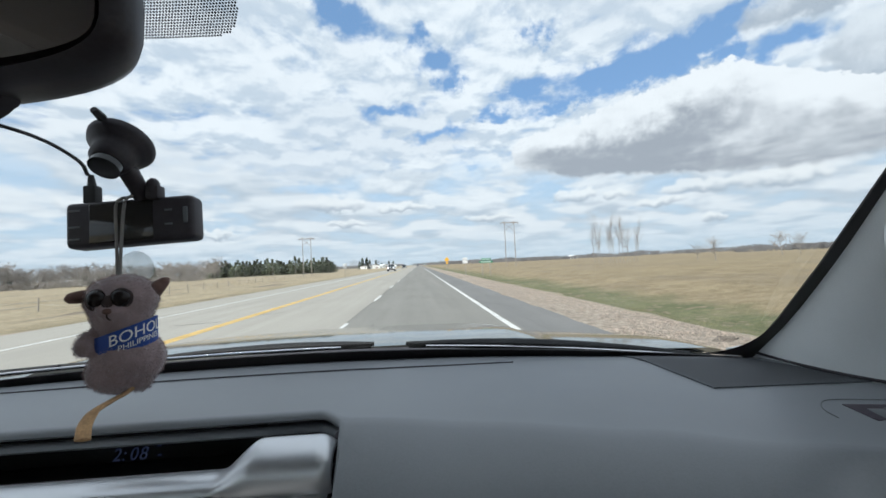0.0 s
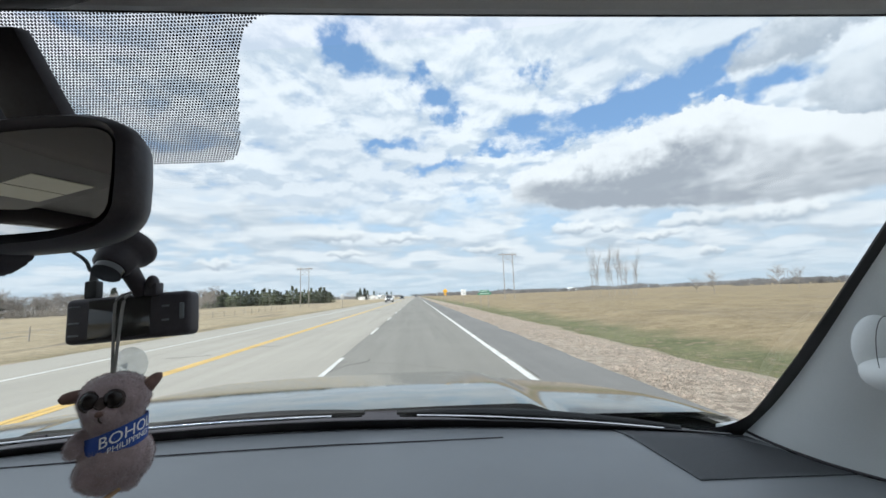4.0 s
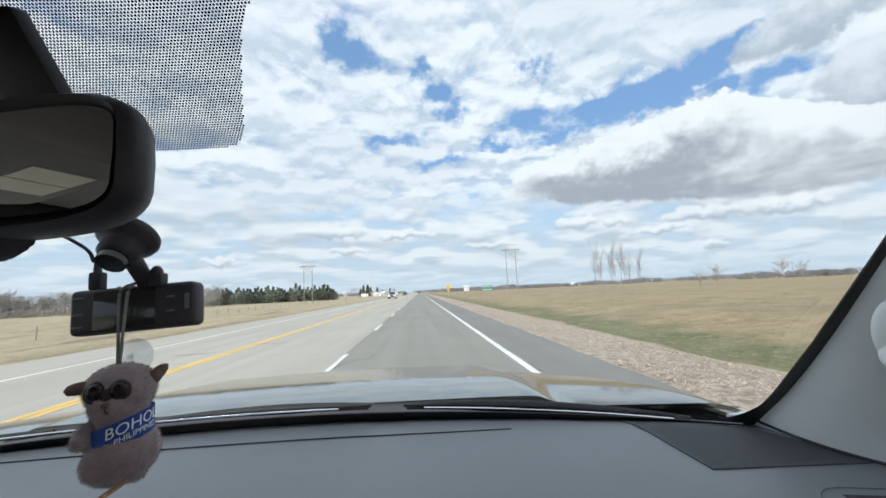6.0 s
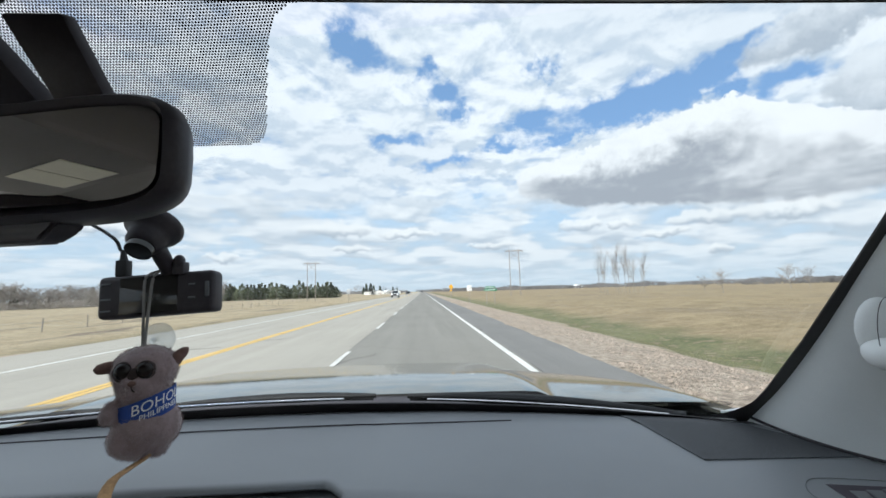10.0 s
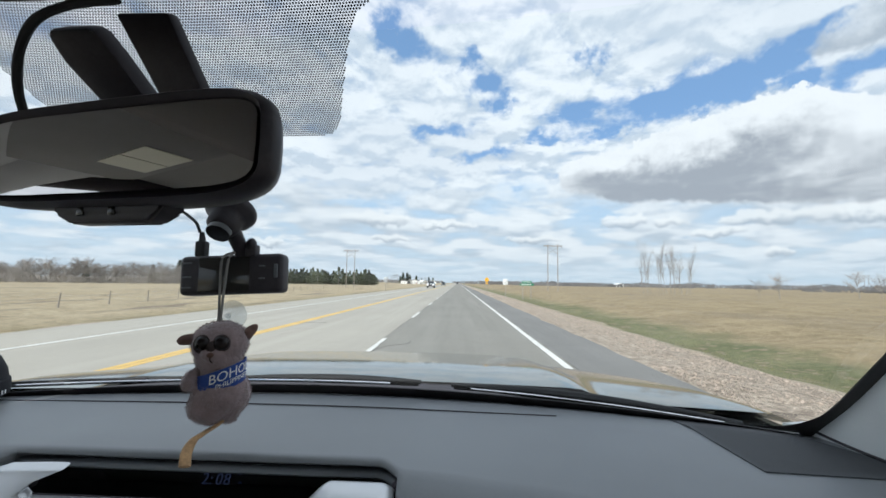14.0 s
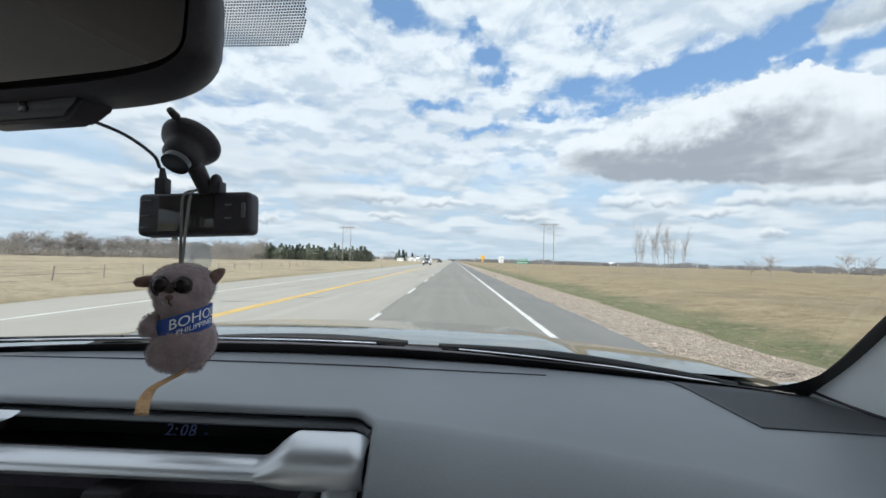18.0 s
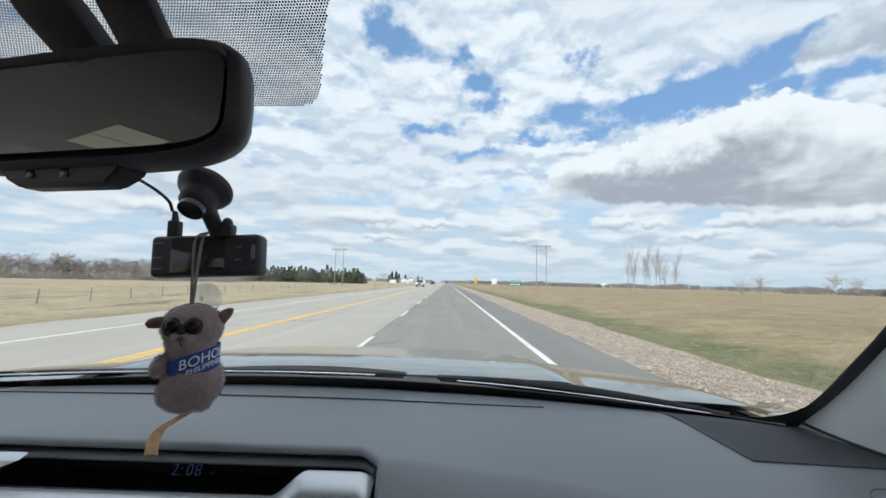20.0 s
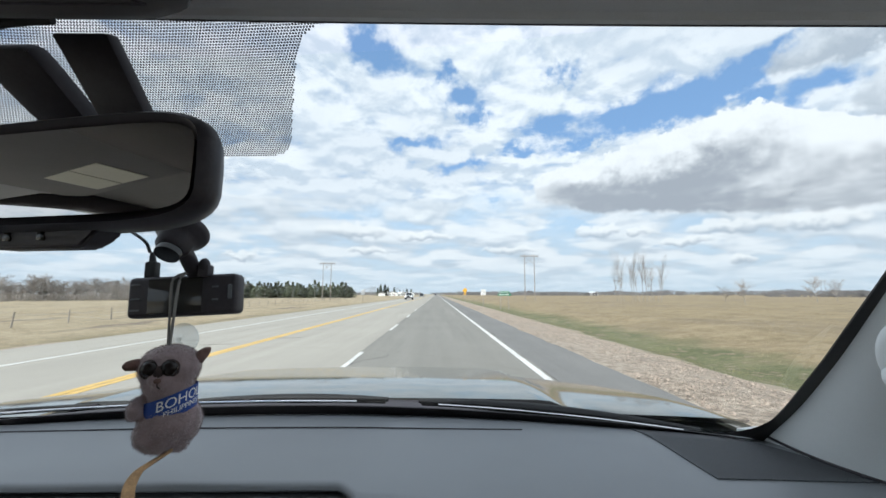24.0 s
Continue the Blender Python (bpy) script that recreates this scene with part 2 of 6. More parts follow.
def glass_of(name, gloss=0.04, tint=(1, 1, 1), frost=0.0):
    m = bpy.data.materials.new(name)
    m.use_nodes = True
    T = m.node_tree
    T.nodes.clear()
    clear = nd(T, "ShaderNodeBsdfTransparent", {"Color": (*tint, 1)})
    shine = nd(T, "ShaderNodeBsdfGlossy", {"Color": (1, 1, 1, 1), "Roughness": 0.02})
    fr = nd(T, "ShaderNodeFresnel", {"IOR": 1.45})
    mix = nd(T, "ShaderNodeMixShader", {0: mt(T, "MULTIPLY", fr.outputs[0], gloss), 1: clear.outputs[0], 2: shine.outputs[0]})
    last = mix
    if frost:
        dif = nd(T, "ShaderNodeBsdfTranslucent", {"Color": (0.8, 0.82, 0.82, 1)})
        last = nd(T, "ShaderNodeMixShader", {0: frost, 1: mix.outputs[0], 2: dif.outputs[0]})
    T.links.new(last.outputs[0], nd(T, "ShaderNodeOutputMaterial").inputs[0])
    return m


DASH = surf("dash_vinyl", (0.188, 0.198, 0.211), 0.42, var=0.07, scale=5, fine=500, bump=0.22, bscale=650)
DASH_LOW = surf("dash_lower_plastic", (0.11, 0.118, 0.126), 0.55, var=0.08, scale=5, fine=500, bump=0.2, bscale=650)
BLACK = surf("black_plastic", (0.036, 0.031, 0.036), 0.5, spec=0.3, var=0.2, scale=20, fine=300, bump=0.08)
VOID = surf("matt_black_plastic", (0.060, 0.051, 0.062), 0.7, spec=0.15, var=0.2, scale=20, fine=300, bump=0.05)
GLOSSBLACK = surf("gloss_black_plastic", (0.008, 0.008, 0.009), 0.12, var=0.15, scale=20, fine=200, bump=0.0)
RUBBER = surf("black_rubber", (0.014, 0.014, 0.015), 0.7, var=0.2, scale=30, fine=300, bump=0.15)
SILVER = surf("silver_trim", (0.66, 0.67, 0.69), 0.36, metal=0.75, var=0.03, scale=4, fine=40, bump=0.0)
CHROME = surf("chrome", (0.8, 0.8, 0.82), 0.08, metal=1.0, var=0.03, scale=20, fine=200, bump=0.0)
HEADER = surf("header_cloth", (0.52, 0.52, 0.53), 0.85, var=0.06, scale=8, fine=900, bump=0.25, bscale=1100)
LINER = surf("headliner_cloth", (0.25, 0.243, 0.24), 0.9, var=0.06, scale=8, fine=900, bump=0.25, bscale=1100)
PILLAR = surf("pillar_plastic", (0.70, 0.715, 0.715), 0.62, var=0.05, scale=6, fine=800, bump=0.15, bscale=900)
CONSOLE = surf("console_plastic", (0.060, 0.054, 0.060), 0.65, var=0.06, scale=8, fine=800, bump=0.15, bscale=900)
FRIT = surf("black_frit", (0.026, 0.023, 0.025), 0.45, var=0.1, scale=20, fine=200, bump=0.0)
LABEL = surf("cream_label", (0.84, 0.82, 0.68), 0.6, var=0.04, scale=20, fine=200, bump=0.02)
FABRIC = surf("seat_cloth", (0.34, 0.33, 0.32), 0.9, var=0.15, scale=12, fine=700, bump=0.3)
PAINT = surf("car_paint", (0.28, 0.29, 0.27), 0.09, metal=1.0, var=0.03, scale=4, fine=900, bump=0.0)
GLASS = glass_of("windshield_glass", 0.06, (0.985, 0.995, 0.985))
SIDEGLASS = glass_of("tinted_glass", 0.6, (0.80, 0.83, 0.81))
CLEARCUP = glass_of("clear_vinyl", 1.5, (0.95, 0.96, 0.96), 0.22)
MIRROR = bpy.data.materials.new("mirror_glass")
MIRROR.use_nodes = True
_p = MIRROR.node_tree.nodes["Principled BSDF"]
_p.inputs["Base Color"].default_value = (0.72, 0.705, 0.695, 1)
_p.inputs["Metallic"].default_value, _p.inputs["Roughness"].default_value = 1.0, 0.015
SCREEN = surf("screen_glass", (0.03, 0.028, 0.026), 0.06, var=0.1, scale=20, fine=100, bump=0.0)
CORD = surf("grey_cord", (0.22, 0.21, 0.20), 0.8, var=0.2, scale=60, fine=900, bump=0.4)
FUR = surf("plush_fur", (0.292, 0.218, 0.220), 0.95, var=0.22, scale=60, fine=700, bump=0.6, bscale=500, sheen=0.6)
EYEPATCH = surf("dark_eye_patch", (0.040, 0.026, 0.024), 0.95, var=0.2, scale=60, fine=700, bump=0.4)
FURDARK = surf("brown_felt", (0.13, 0.075, 0.062), 0.95, var=0.2, scale=60, fine=700, bump=0.4)
TAIL = surf("tan_suede", (0.52, 0.32, 0.16), 0.9, var=0.25, scale=60, fine=500, bump=0.4)
BLUE = surf("blue_ribbon", (0.015, 0.055, 0.27), 0.55, var=0.12, scale=60, fine=900, bump=0.2)
WHITE = surf("white_print", (0.80, 0.80, 0.80), 0.6, var=0.04, scale=40, fine=400, bump=0.0)
KNIT = surf("black_knit", (0.014, 0.014, 0.018), 0.95, var=0.3, scale=60, fine=600, bump=0.6, bscale=400)
DIGIT = glow("clock_digits", (0.10, 0.17, 0.50), 0.035)


# ---- mesh helpers ----
def part(name, bm, material, parent=None, label="", smooth=True):
    """One mesh object out of a bmesh, under a thing or a part."""
    me = bpy.data.meshes.new(name)
    bm.to_mesh(me)
    bm.free()
    if smooth:
        me.shade_smooth()
        me.set_sharp_from_angle(angle=radians(38))
    for m in material if isinstance(material, (list, tuple)) else (material,):
        me.materials.append(m)
    ob = new(name, me)
    if parent is not None:
        ob.parent = parent
    if label:
        ob["label"] = label
    return ob


def thing(name, label, category, at=(0, 0, 0), group="", kind=""):
    ob = new(name)
    ob.empty_display_size = 0.1
    ob.location = at
    return tagged(ob, label, category, group, kind)


def box(x0, x1, y0, y1, z0, z1, bevel=0.0, bm=None, seg=2):
    bm = bm or bmesh.new()
    r = bmesh.ops.create_cube(bm, size=1.0)
    for v in r["verts"]:
        v.co = ((x0 + x1) / 2 + v.co.x * (x1 - x0), (y0 + y1) / 2 + v.co.y * (y1 - y0), (z0 + z1) / 2 + v.co.z * (z1 - z0))
    if bevel:
        es = list({e for v in r["verts"] for e in v.link_edges})
        bmesh.ops.bevel(bm, geom=es, offset=bevel, segments=seg, affect="EDGES", profile=0.5)
    return bm


def loft(rings, closed=True, caps=True, bm=None):
    """A skin over rings of points, all of one length."""
    bm = bm or bmesh.new()
    vs = [[bm.verts.new(p) for p in r] for r in rings]
    n = len(rings[0])
    for a, b in zip(vs, vs[1:]):
        for i in range(n if closed else n - 1):
            j = (i + 1) % n
            bm.faces.new((a[i], a[j], b[j], b[i]))
    if caps and closed:
        bm.faces.new(vs[0][::-1])
        bm.faces.new(vs[-1])
    return bm


def tube(points, radius, sides=8, bm=None, flat=1.0):
    """A round rod along points; radius may be a list."""
    pts = [Vector(p) for p in points]
    rs = radius if isinstance(radius, (list, tuple)) else [radius] * len(pts)
    rings = []
    up = Vector((0.12, 0.31, 0.94)).normalized()
    for i, p in enumerate(pts):
        t = (pts[min(i + 1, len(pts) - 1)] - pts[max(i - 1, 0)]).normalized()
        a = t.cross(up)
        if a.length < 1e-3:
            a = t.cross(Vector((1, 0, 0)))
        a.normalize()
        b = t.cross(a)
        rings.append([p + (a * math.cos(k * math.tau / sides) + b * math.sin(k * math.tau / sides) * flat) * rs[i] for k in range(sides)])
    return loft(rings, True, True, bm)


def bend(points, n=6):
    """A smooth line through points."""
    p = [Vector(q) for q in points]
    p = [p[0] * 2 - p[1]] + p + [p[-1] * 2 - p[-2]]
    out = []
    for i in range(1, len(p) - 2):
        for k in range(n):
            t = k / n
            a, b, c, d = p[i - 1], p[i], p[i + 1], p[i + 2]
            out.append(0.5 * ((2 * b) + (c - a) * t + (2 * a - 5 * b + 4 * c - d) * t * t + (3 * b - a - 3 * c + d) * t ** 3))
    return out + [p[-2]]


def sheet(f, us, vs, thick=None, skip=None):
    """A surface f(u, v), with a thickness given as a vector."""
    bm = bmesh.new()
    g = [[bm.verts.new(f(u, v)) for v in vs] for u in us]
    for i in range(len(us) - 1):
        for j in range(len(vs) - 1):
            if not (skip and skip(i, j)):
                bm.faces.new((g[i][j], g[i + 1][j], g[i + 1][j + 1], g[i][j + 1]))
    if thick is not None:
        r = bmesh.ops.extrude_face_region(bm, geom=bm.faces[:])
        bmesh.ops.translate(bm, verts=[v for v in r["geom"] if isinstance(v, bmesh.types.BMVert)], vec=thick)
    bmesh.ops.recalc_face_normals(bm, faces=bm.faces[:])
    return bm


def slab(outline, to3, depth, bevel=0.0):
    """A flat outline, set in space by to3, given a depth (a vector)."""
    bm = bmesh.new()
    f = bm.faces.new([bm.verts.new(to3(*p)) for p in outline])
    r = bmesh.ops.extrude_face_region(bm, geom=[f])
    bmesh.ops.translate(bm, verts=[v for v in r["geom"] if isinstance(v, bmesh.types.BMVert)], vec=depth)
    bmesh.ops.recalc_face_normals(bm, faces=bm.faces[:])
    if bevel:
        bmesh.ops.bevel(bm, geom=bm.edges[:], offset=bevel, segments=2, affect="EDGES", profile=0.5)
    return bm


def ball(c, r, seg=16, bm=None, turn=None):
    bm = bm or bmesh.new()
    q = bmesh.ops.create_uvsphere(bm, u_segments=seg, v_segments=seg // 2 + 2, radius=1.0)
    r = (r, r, r) if isinstance(r, (int, float)) else r
    for v in q["verts"]:
        p = Vector((v.co.x * r[0], v.co.y * r[1], v.co.z * r[2]))
        v.co = (turn @ p if turn else p) + Vector(c)
    return bm


def words(text, size, extrude=0.0004):
    """A bmesh of written text in the xz plane, centred."""
    cu = bpy.data.curves.new("words", "FONT")
    cu.body, cu.size, cu.extrude, cu.align_x, cu.align_y = text, size, extrude, "CENTER", "CENTER"
    cu.resolution_u = 3
    ob = new("words", cu)
    me = bpy.data.meshes.new_from_object(ob.evaluated_get(bpy.context.evaluated_depsgraph_get()))
    bm = bmesh.new()
    bm.from_mesh(me)
    bpy.data.objects.remove(ob)
    bpy.data.meshes.remove(me)
    bmesh.ops.rotate(bm, verts=bm.verts[:], matrix=Matrix.Rotation(radians(90), 3, "X"))
    return bm


def lin(a, b, n):
    return [a + (b - a) * i / (n - 1) for i in range(n)]


def lerp_table(x, tab):
    for (a, p), (b, q) in zip(tab, tab[1:]):
        if x <= b:
            k = max(0.0, (x - a) / (b - a))
            k = k * k * (3 - 2 * k)
            return p + (q - p) * k
    return tab[-1][1]


# ---- the car: everything inside it that is fixed ----
car = thing("car", "grey off-road car with dark dashboard standing in its lane", "car")


def wsy(x, z):
    """How far ahead the windshield lies."""
    return 0.775 - 1.237 * (z - 1.195) - 0.27 * x * x


def on_glass(x, z, off=0.0):
    return Vector((x, wsy(x, z) + off * 0.63, z + off * 0.78))


# inner line of the right windshield pillar: z, x at the clear glass, x at the trim
EDGE = [(1.17, 0.755, 0.775), (1.195, 0.750, 0.766), (1.217, 0.746, 0.760), (1.265, 0.738, 0.750), (1.344, 0.714, 0.724), (1.439, 0.680, 0.690),
        (1.509, 0.653, 0.663), (1.560, 0.634, 0.645), (1.585, 0.624, 0.636), (1.63, 0.607, 0.62)]


def edge_x(z, k):
    for a, b in zip(EDGE, EDGE[1:]):
        if z <= b[0]:
            f = max(0, (z - a[0]) / (b[0] - a[0]))
            return a[k] + (b[k] - a[k]) * f
    return EDGE[-1][k]


def lerp_line(x, tab):
    for (a, p), (b, q) in zip(tab, tab[1:]):
        if x <= b:
            return p + (q - p) * max(0.0, (x - a) / (b - a))
    return tab[-1][1]


def top_z(x):
    return 1.614 - 0.092 * x * x - 0.006 * abs(x)


windshield = part("windshield", sheet(lambda u, v: on_glass(u * edge_x(v, 2), v), lin(-1, 1, 25), lin(1.165, 1.60, 15),
                                      Vector((0, 0.004, 0.003))), GLASS, car, "clear curved laminated windshield")
windshield.visible_shadow = False


def border(name, a, b, n=24, label=""):
    """A printed black band on the inside of the glass, between two lines."""
    us = lin(0, 1, n)
    bm = sheet(lambda u, v: a(u).lerp(b(u), v), us, lin(0, 1, 4), Vector((0, 0.0015, 0.001)))
    return part(name, bm, FRIT, windshield, label)


OFF = -0.004
for s in (1, -1):
    border("side_frit", lambda u, s=s: on_glass(s * edge_x(1.165 + 0.412 * u, 1), 1.165 + 0.412 * u, OFF),
           lambda u, s=s: on_glass(s * (edge_x(1.165 + 0.412 * u, 2) + 0.012), 1.165 + 0.412 * u, OFF), label="black printed edge of the glass")
    # rounded corners
    for top in (True, False):
        z0 = top_z(0.62) + 0.004 if top else 1.207
        r = 0.022 if top else 0.055
        zs = z0 - r * 0.75 if top else z0 + r
        p0, p1 = (edge_x(zs, 1), zs), (edge_x(z0, 1), z0)
        p2 = (p1[0] - r * 1.2, top_z(p1[0] - r * 1.2) + 0.004 if top else z0)
        bm = bmesh.new()
        hub, prev = bm.verts.new(on_glass(s * (p1[0] + 0.004), p1[1] + (0.003 if top else -0.004), OFF)), None
        for k in range(10):
            t = k / 9
            q = [p0[i] * (1 - t) ** 2 + 2 * p1[i] * t * (1 - t) + p2[i] * t * t for i in (0, 1)]
            v = bm.verts.new(on_glass(s * q[0], q[1], OFF))
            if prev:
                bm.faces.new((hub, prev, v))
            prev = v
        part("corner_frit", bm, FRIT, windshield)
border("top_frit", lambda u: on_glass(-0.66 + 1.32 * u, top_z(-0.66 + 1.32 * u) + 0.004, OFF),
       lambda u: on_glass(-0.66 + 1.32 * u, top_z(-0.66 + 1.32 * u) + 0.022, OFF))
border("bottom_frit", lambda u: on_glass(-0.77 + 1.54 * u, 1.165, OFF),
       lambda u: on_glass(-0.77 + 1.54 * u, 1.2195 - 0.020 * (2 * u - 1) ** 2, OFF))


def dotted_shade():
    """A print of small black dots behind the mirror, in staggered rows."""
    bm = bmesh.new()
    pitch, r, z_low = 0.00225, 0.00094, 1.5478

    def right_at(z):
        x = lerp_line(z, [(1.54, 0.1285), (1.562, 0.1375), (1.585, 0.149), (1.600, 0.157), (1.608, 0.164), (1.612, 0.172), (1.616, 0.192)])
        low = z - z_low
        if low < 0.011:                   # rounded lower corner
            x -= 0.0125 * (1 - math.sqrt(max(0.0, 1 - ((0.011 - low) / 0.011) ** 2)))
        return x

    rise = pitch * 0.866 * 0.63           # the glass leans back
    for i in range(int(0.075 / rise)):
        z = z_low + i * rise
        for k in range(-90, 91):
            x = k * pitch + (pitch / 2 if i % 2 else 0)
            if -0.119 - 0.60 * max(0.0, z - z_low - 0.006) < x < right_at(z) and z < top_z(x) + 0.012:
                bm.faces.new([bm.verts.new(on_glass(x + r * math.cos(t), z + r * 0.63 * math.sin(t), OFF)) for t in (j * math.pi / 3 for j in range(6))])
    ob = part("dotted_shade", bm, FRIT, windshield, "print of fine black dots on the glass", smooth=False)
    ob["kind"] = "stuff"


dotted_shade()


def small_bars(name, at, w, rows, parent, mat, seed=1, h=0.0016):
    """Unreadable fine print, as bars."""
    rnd = random.Random(seed)
    for r in range(rows):
        x = -w / 2
        while x < w / 2:
            l = rnd.uniform(0.0015, 0.005)
            p = on_glass(at[0] + x, at[1] - r * h * 1.6, OFF)
            part(name, slab([(0, 0), (l * 0.8, 0), (l * 0.8, h * 0.63), (0, h * 0.63)], lambda a, b: (p.x + a, p.y - b * 1.24, p.z + b), Vector((0, 0.0003, 0.0003))), mat, parent, smooth=False)
            x += l


small_bars("print_bar", (0.705, 1.2385), 0.026, 4, windshield, FRIT, 3)
small_bars("print_bar", (0.6265, 1.5385), 0.011, 1, windshield, FRIT, 5, 0.0020)

# dashboard cushion
CREASE_Y = [(-0.8, 0.40), (-0.30, 0.425), (-0.22, 0.412), (0.162, 0.411), (0.1925, 0.385), (0.30, 0.400), (0.45, 0.365), (0.56, 0.322), (0.62, 0.305), (0.722, 0.307), (0.805, 0.415), (0.88, 0.42)]
CREASE_Z = [(-0.8, 1.215), (-0.30, 1.222), (-0.22, 1.2300), (0.19, 1.2300), (0.32, 1.212), (0.55, 1.207), (0.64, 1.207), (0.88, 1.203)]
FACE = [(0, 0), (-0.012, -0.0015), (-0.028, -0.0055), (-0.048, -0.0135), (-0.07, -0.026), (-0.095, -0.048), (-0.115, -0.085), (-0.125, -0.16), (-0.11, -0.42)]


LIP = [(0, 0), (-0.0030, -0.0008), (-0.0052, -0.0026), (-0.0060, -0.0050), (-0.0045, -0.0070), (0.0, -0.0085), (0.010, -0.0100), (0.02, -0.0105), (0.03, -0.0110)]


def dash_top(x, k):
    """A point across the cushion: k 0 at the glass, 1 at the crease."""
    yc, zc = lerp_table(x, CREASE_Y), lerp_table(x, CREASE_Z)
    y0 = wsy(x, 1.19) + 0.03
    y = y0 + (yc - y0) * k
    z = 1.188 + (1.2035 - 1.188) * min(1, k * 4) + (zc - 1.2035) * max(0, (k - 0.3) / 0.7) ** 1.3
    return Vector((x, y, z))


xs = lin(-0.82, -0.26, 9) + lin(-0.225, 0.15, 10) + lin(0.155, 0.1845, 9) + lin(0.1925, 0.59, 21) + [0.60, 0.606, 0.612, 0.618, 0.623, 0.626, 0.629, 0.634] + lin(0.65, 0.80, 31)
ks = [0, 0.05, 0.12, 0.2, 0.3, 0.4, 0.5, 0.6, 0.7, 0.8, 0.88, 0.94, 0.98]


def dash_point(x, j):
    if j < len(ks):
        return dash_top(x, ks[j])
    p = dash_top(x, 1)
    if -0.23 < x < 0.188:              # rolled lip over the clock
        dy, dz = LIP[j - len(ks)]
    else:
        dy, dz = FACE[j - len(ks)]
        dy *= 1.0 - 0.75 * min(1.0, max(0.0, (x - 0.50) / 0.10)) - 0.55 * min(1.0, max(0.0, (x - 0.6235) / 0.005))
    return p + Vector((0, dy, dz))


n_top = len(ks)
dashboard = part("dashboard", sheet(dash_point, xs, list(range(n_top + len(FACE))), Vector((0, 0.0, -0.012))) , DASH, car,
                 "dark grey grained vinyl dashboard, clean")


def dash_z(x, y):
    y0, yc = wsy(x, 1.19) + 0.03, lerp_table(x, CREASE_Y)
    return dash_top(x, min(1, max(0, (y - y0) / (yc - y0)))).z


# seam line along the cushion near the glass
part("seam", tube([(x, 0.632 + 0.02 * math.cos(x * 2.2), dash_z(x, 0.64) + 0.0005) for x in lin(-0.62, 0.40, 30)], 0.0011, 6), BLACK, dashboard,
     "thin dark seam")

# speaker grille in the corner
MESHMAT = surf("perforated_grille", (0.075, 0.080, 0.086), 0.7, spec=0.3, var=0.5, scale=900, fine=900, bump=0.5, bscale=900)
def grille_xy(u, v):
    """u runs outwards, v towards the seats."""
    x0, x1 = 0.587 + 0.004 * v, 0.700 + 0.080 * v ** 0.7
    y0, y1 = 0.672 - 0.03 * u - 0.02 * u * u, 0.467 - 0.012 * u
    return x0 + (x1 - x0) * u, y0 + (y1 - y0) * v


def on_grille(u, v):
    x, y = grille_xy(u, v)
    return Vector((x, y, dash_z(x, y) + 0.0016))


grille = part("speaker_grille", sheet(on_grille, lin(0, 1, 15), lin(0, 1, 22), Vector((0, 0, -0.004))), MESHMAT, dashboard,
              "fine perforated speaker cover")
bm = bmesh.new()
for i in range(70):
    for j in range(46):
        x, y = 0.53 + i * 0.0037 + (0.0018 if j % 2 else 0), 0.468 + j * 0.0042
        inside = 0.595 < x < 0.765 - max(0, y - 0.47) * 0.30 and y < 0.665 - max(0, x - 0.56) * 0.2
        if inside:
            z = dash_z(x, y) + 0.0019
            bm.faces.new([bm.verts.new((x + 0.0011 * math.cos(a), y + 0.0011 * math.sin(a), z)) for a in (0.4, 1.65, 2.9, 4.15, 5.4)])
holes = part("perforation", bm, BLACK, grille, smooth=False)
holes["kind"] = "stuff"

# centre opening with clock, silver frame and air outlets
recess = part("clock_recess", sheet(lambda u, v: Vector((u, *((0.4110, 1.2215), (0.447, 1.212), (0.456, 1.202), (0.447, 1.180), (0.37, 1.170))[v])), [-0.23, -0.02, 0.1835], list(range(5)),
                                    Vector((0, 0.004, 0.001))), RUBBER, car, "dark recess with a small digital clock")
part("clock_lens", slab([(-0.15, 0), (0.11, 0), (0.11, 0.031), (-0.15, 0.031)], lambda a, b: (a, 0.437 - b * 0.62, 1.186 + b), Vector((0, 0.004, 0.003))), RUBBER, recess,
     "smoked clock lens")
for ch, x in (("2", -0.0065), (":", 0.0), ("0", 0.0085), ("8", 0.0170)):
    d = words(ch, 0.0155, 0.0001)
    bmesh.ops.rotate(d, verts=d.verts[:], matrix=Matrix.Rotation(radians(-28), 3, "X"))
    bmesh.ops.translate(d, verts=d.verts[:], vec=(x - 0.018, 0.4165, 1.2000))
    part("digit", d, DIGIT, recess, "dim blue clock digit", smooth=False)
for zb in (1.2020, 1.1935):
    part("indicator", box(0.0115, 0.0150, 0.4155, 0.4162, zb + 0.004, zb + 0.0052), DIGIT, recess, smooth=False)

def face_at(x, z, off=0.0):
    """The sloping front of the centre stack."""
    return Vector((x, 0.382 - (1.221 - z) * 0.62 + off, z))


# a rolled bar that swells into a lobe at its end: y and z from the back edge over the top and under
BAR = [(0.374, 1.2005), (0.366, 1.2018), (0.357, 1.2010), (0.351, 1.1985), (0.348, 1.1955), (0.3475, 1.1925), (0.3495, 1.1895)]
LOBE = [(0.377, 1.2225), (0.371, 1.2234), (0.359, 1.2195), (0.350, 1.2135), (0.3455, 1.2050), (0.3450, 1.1955), (0.3475, 1.1870)]


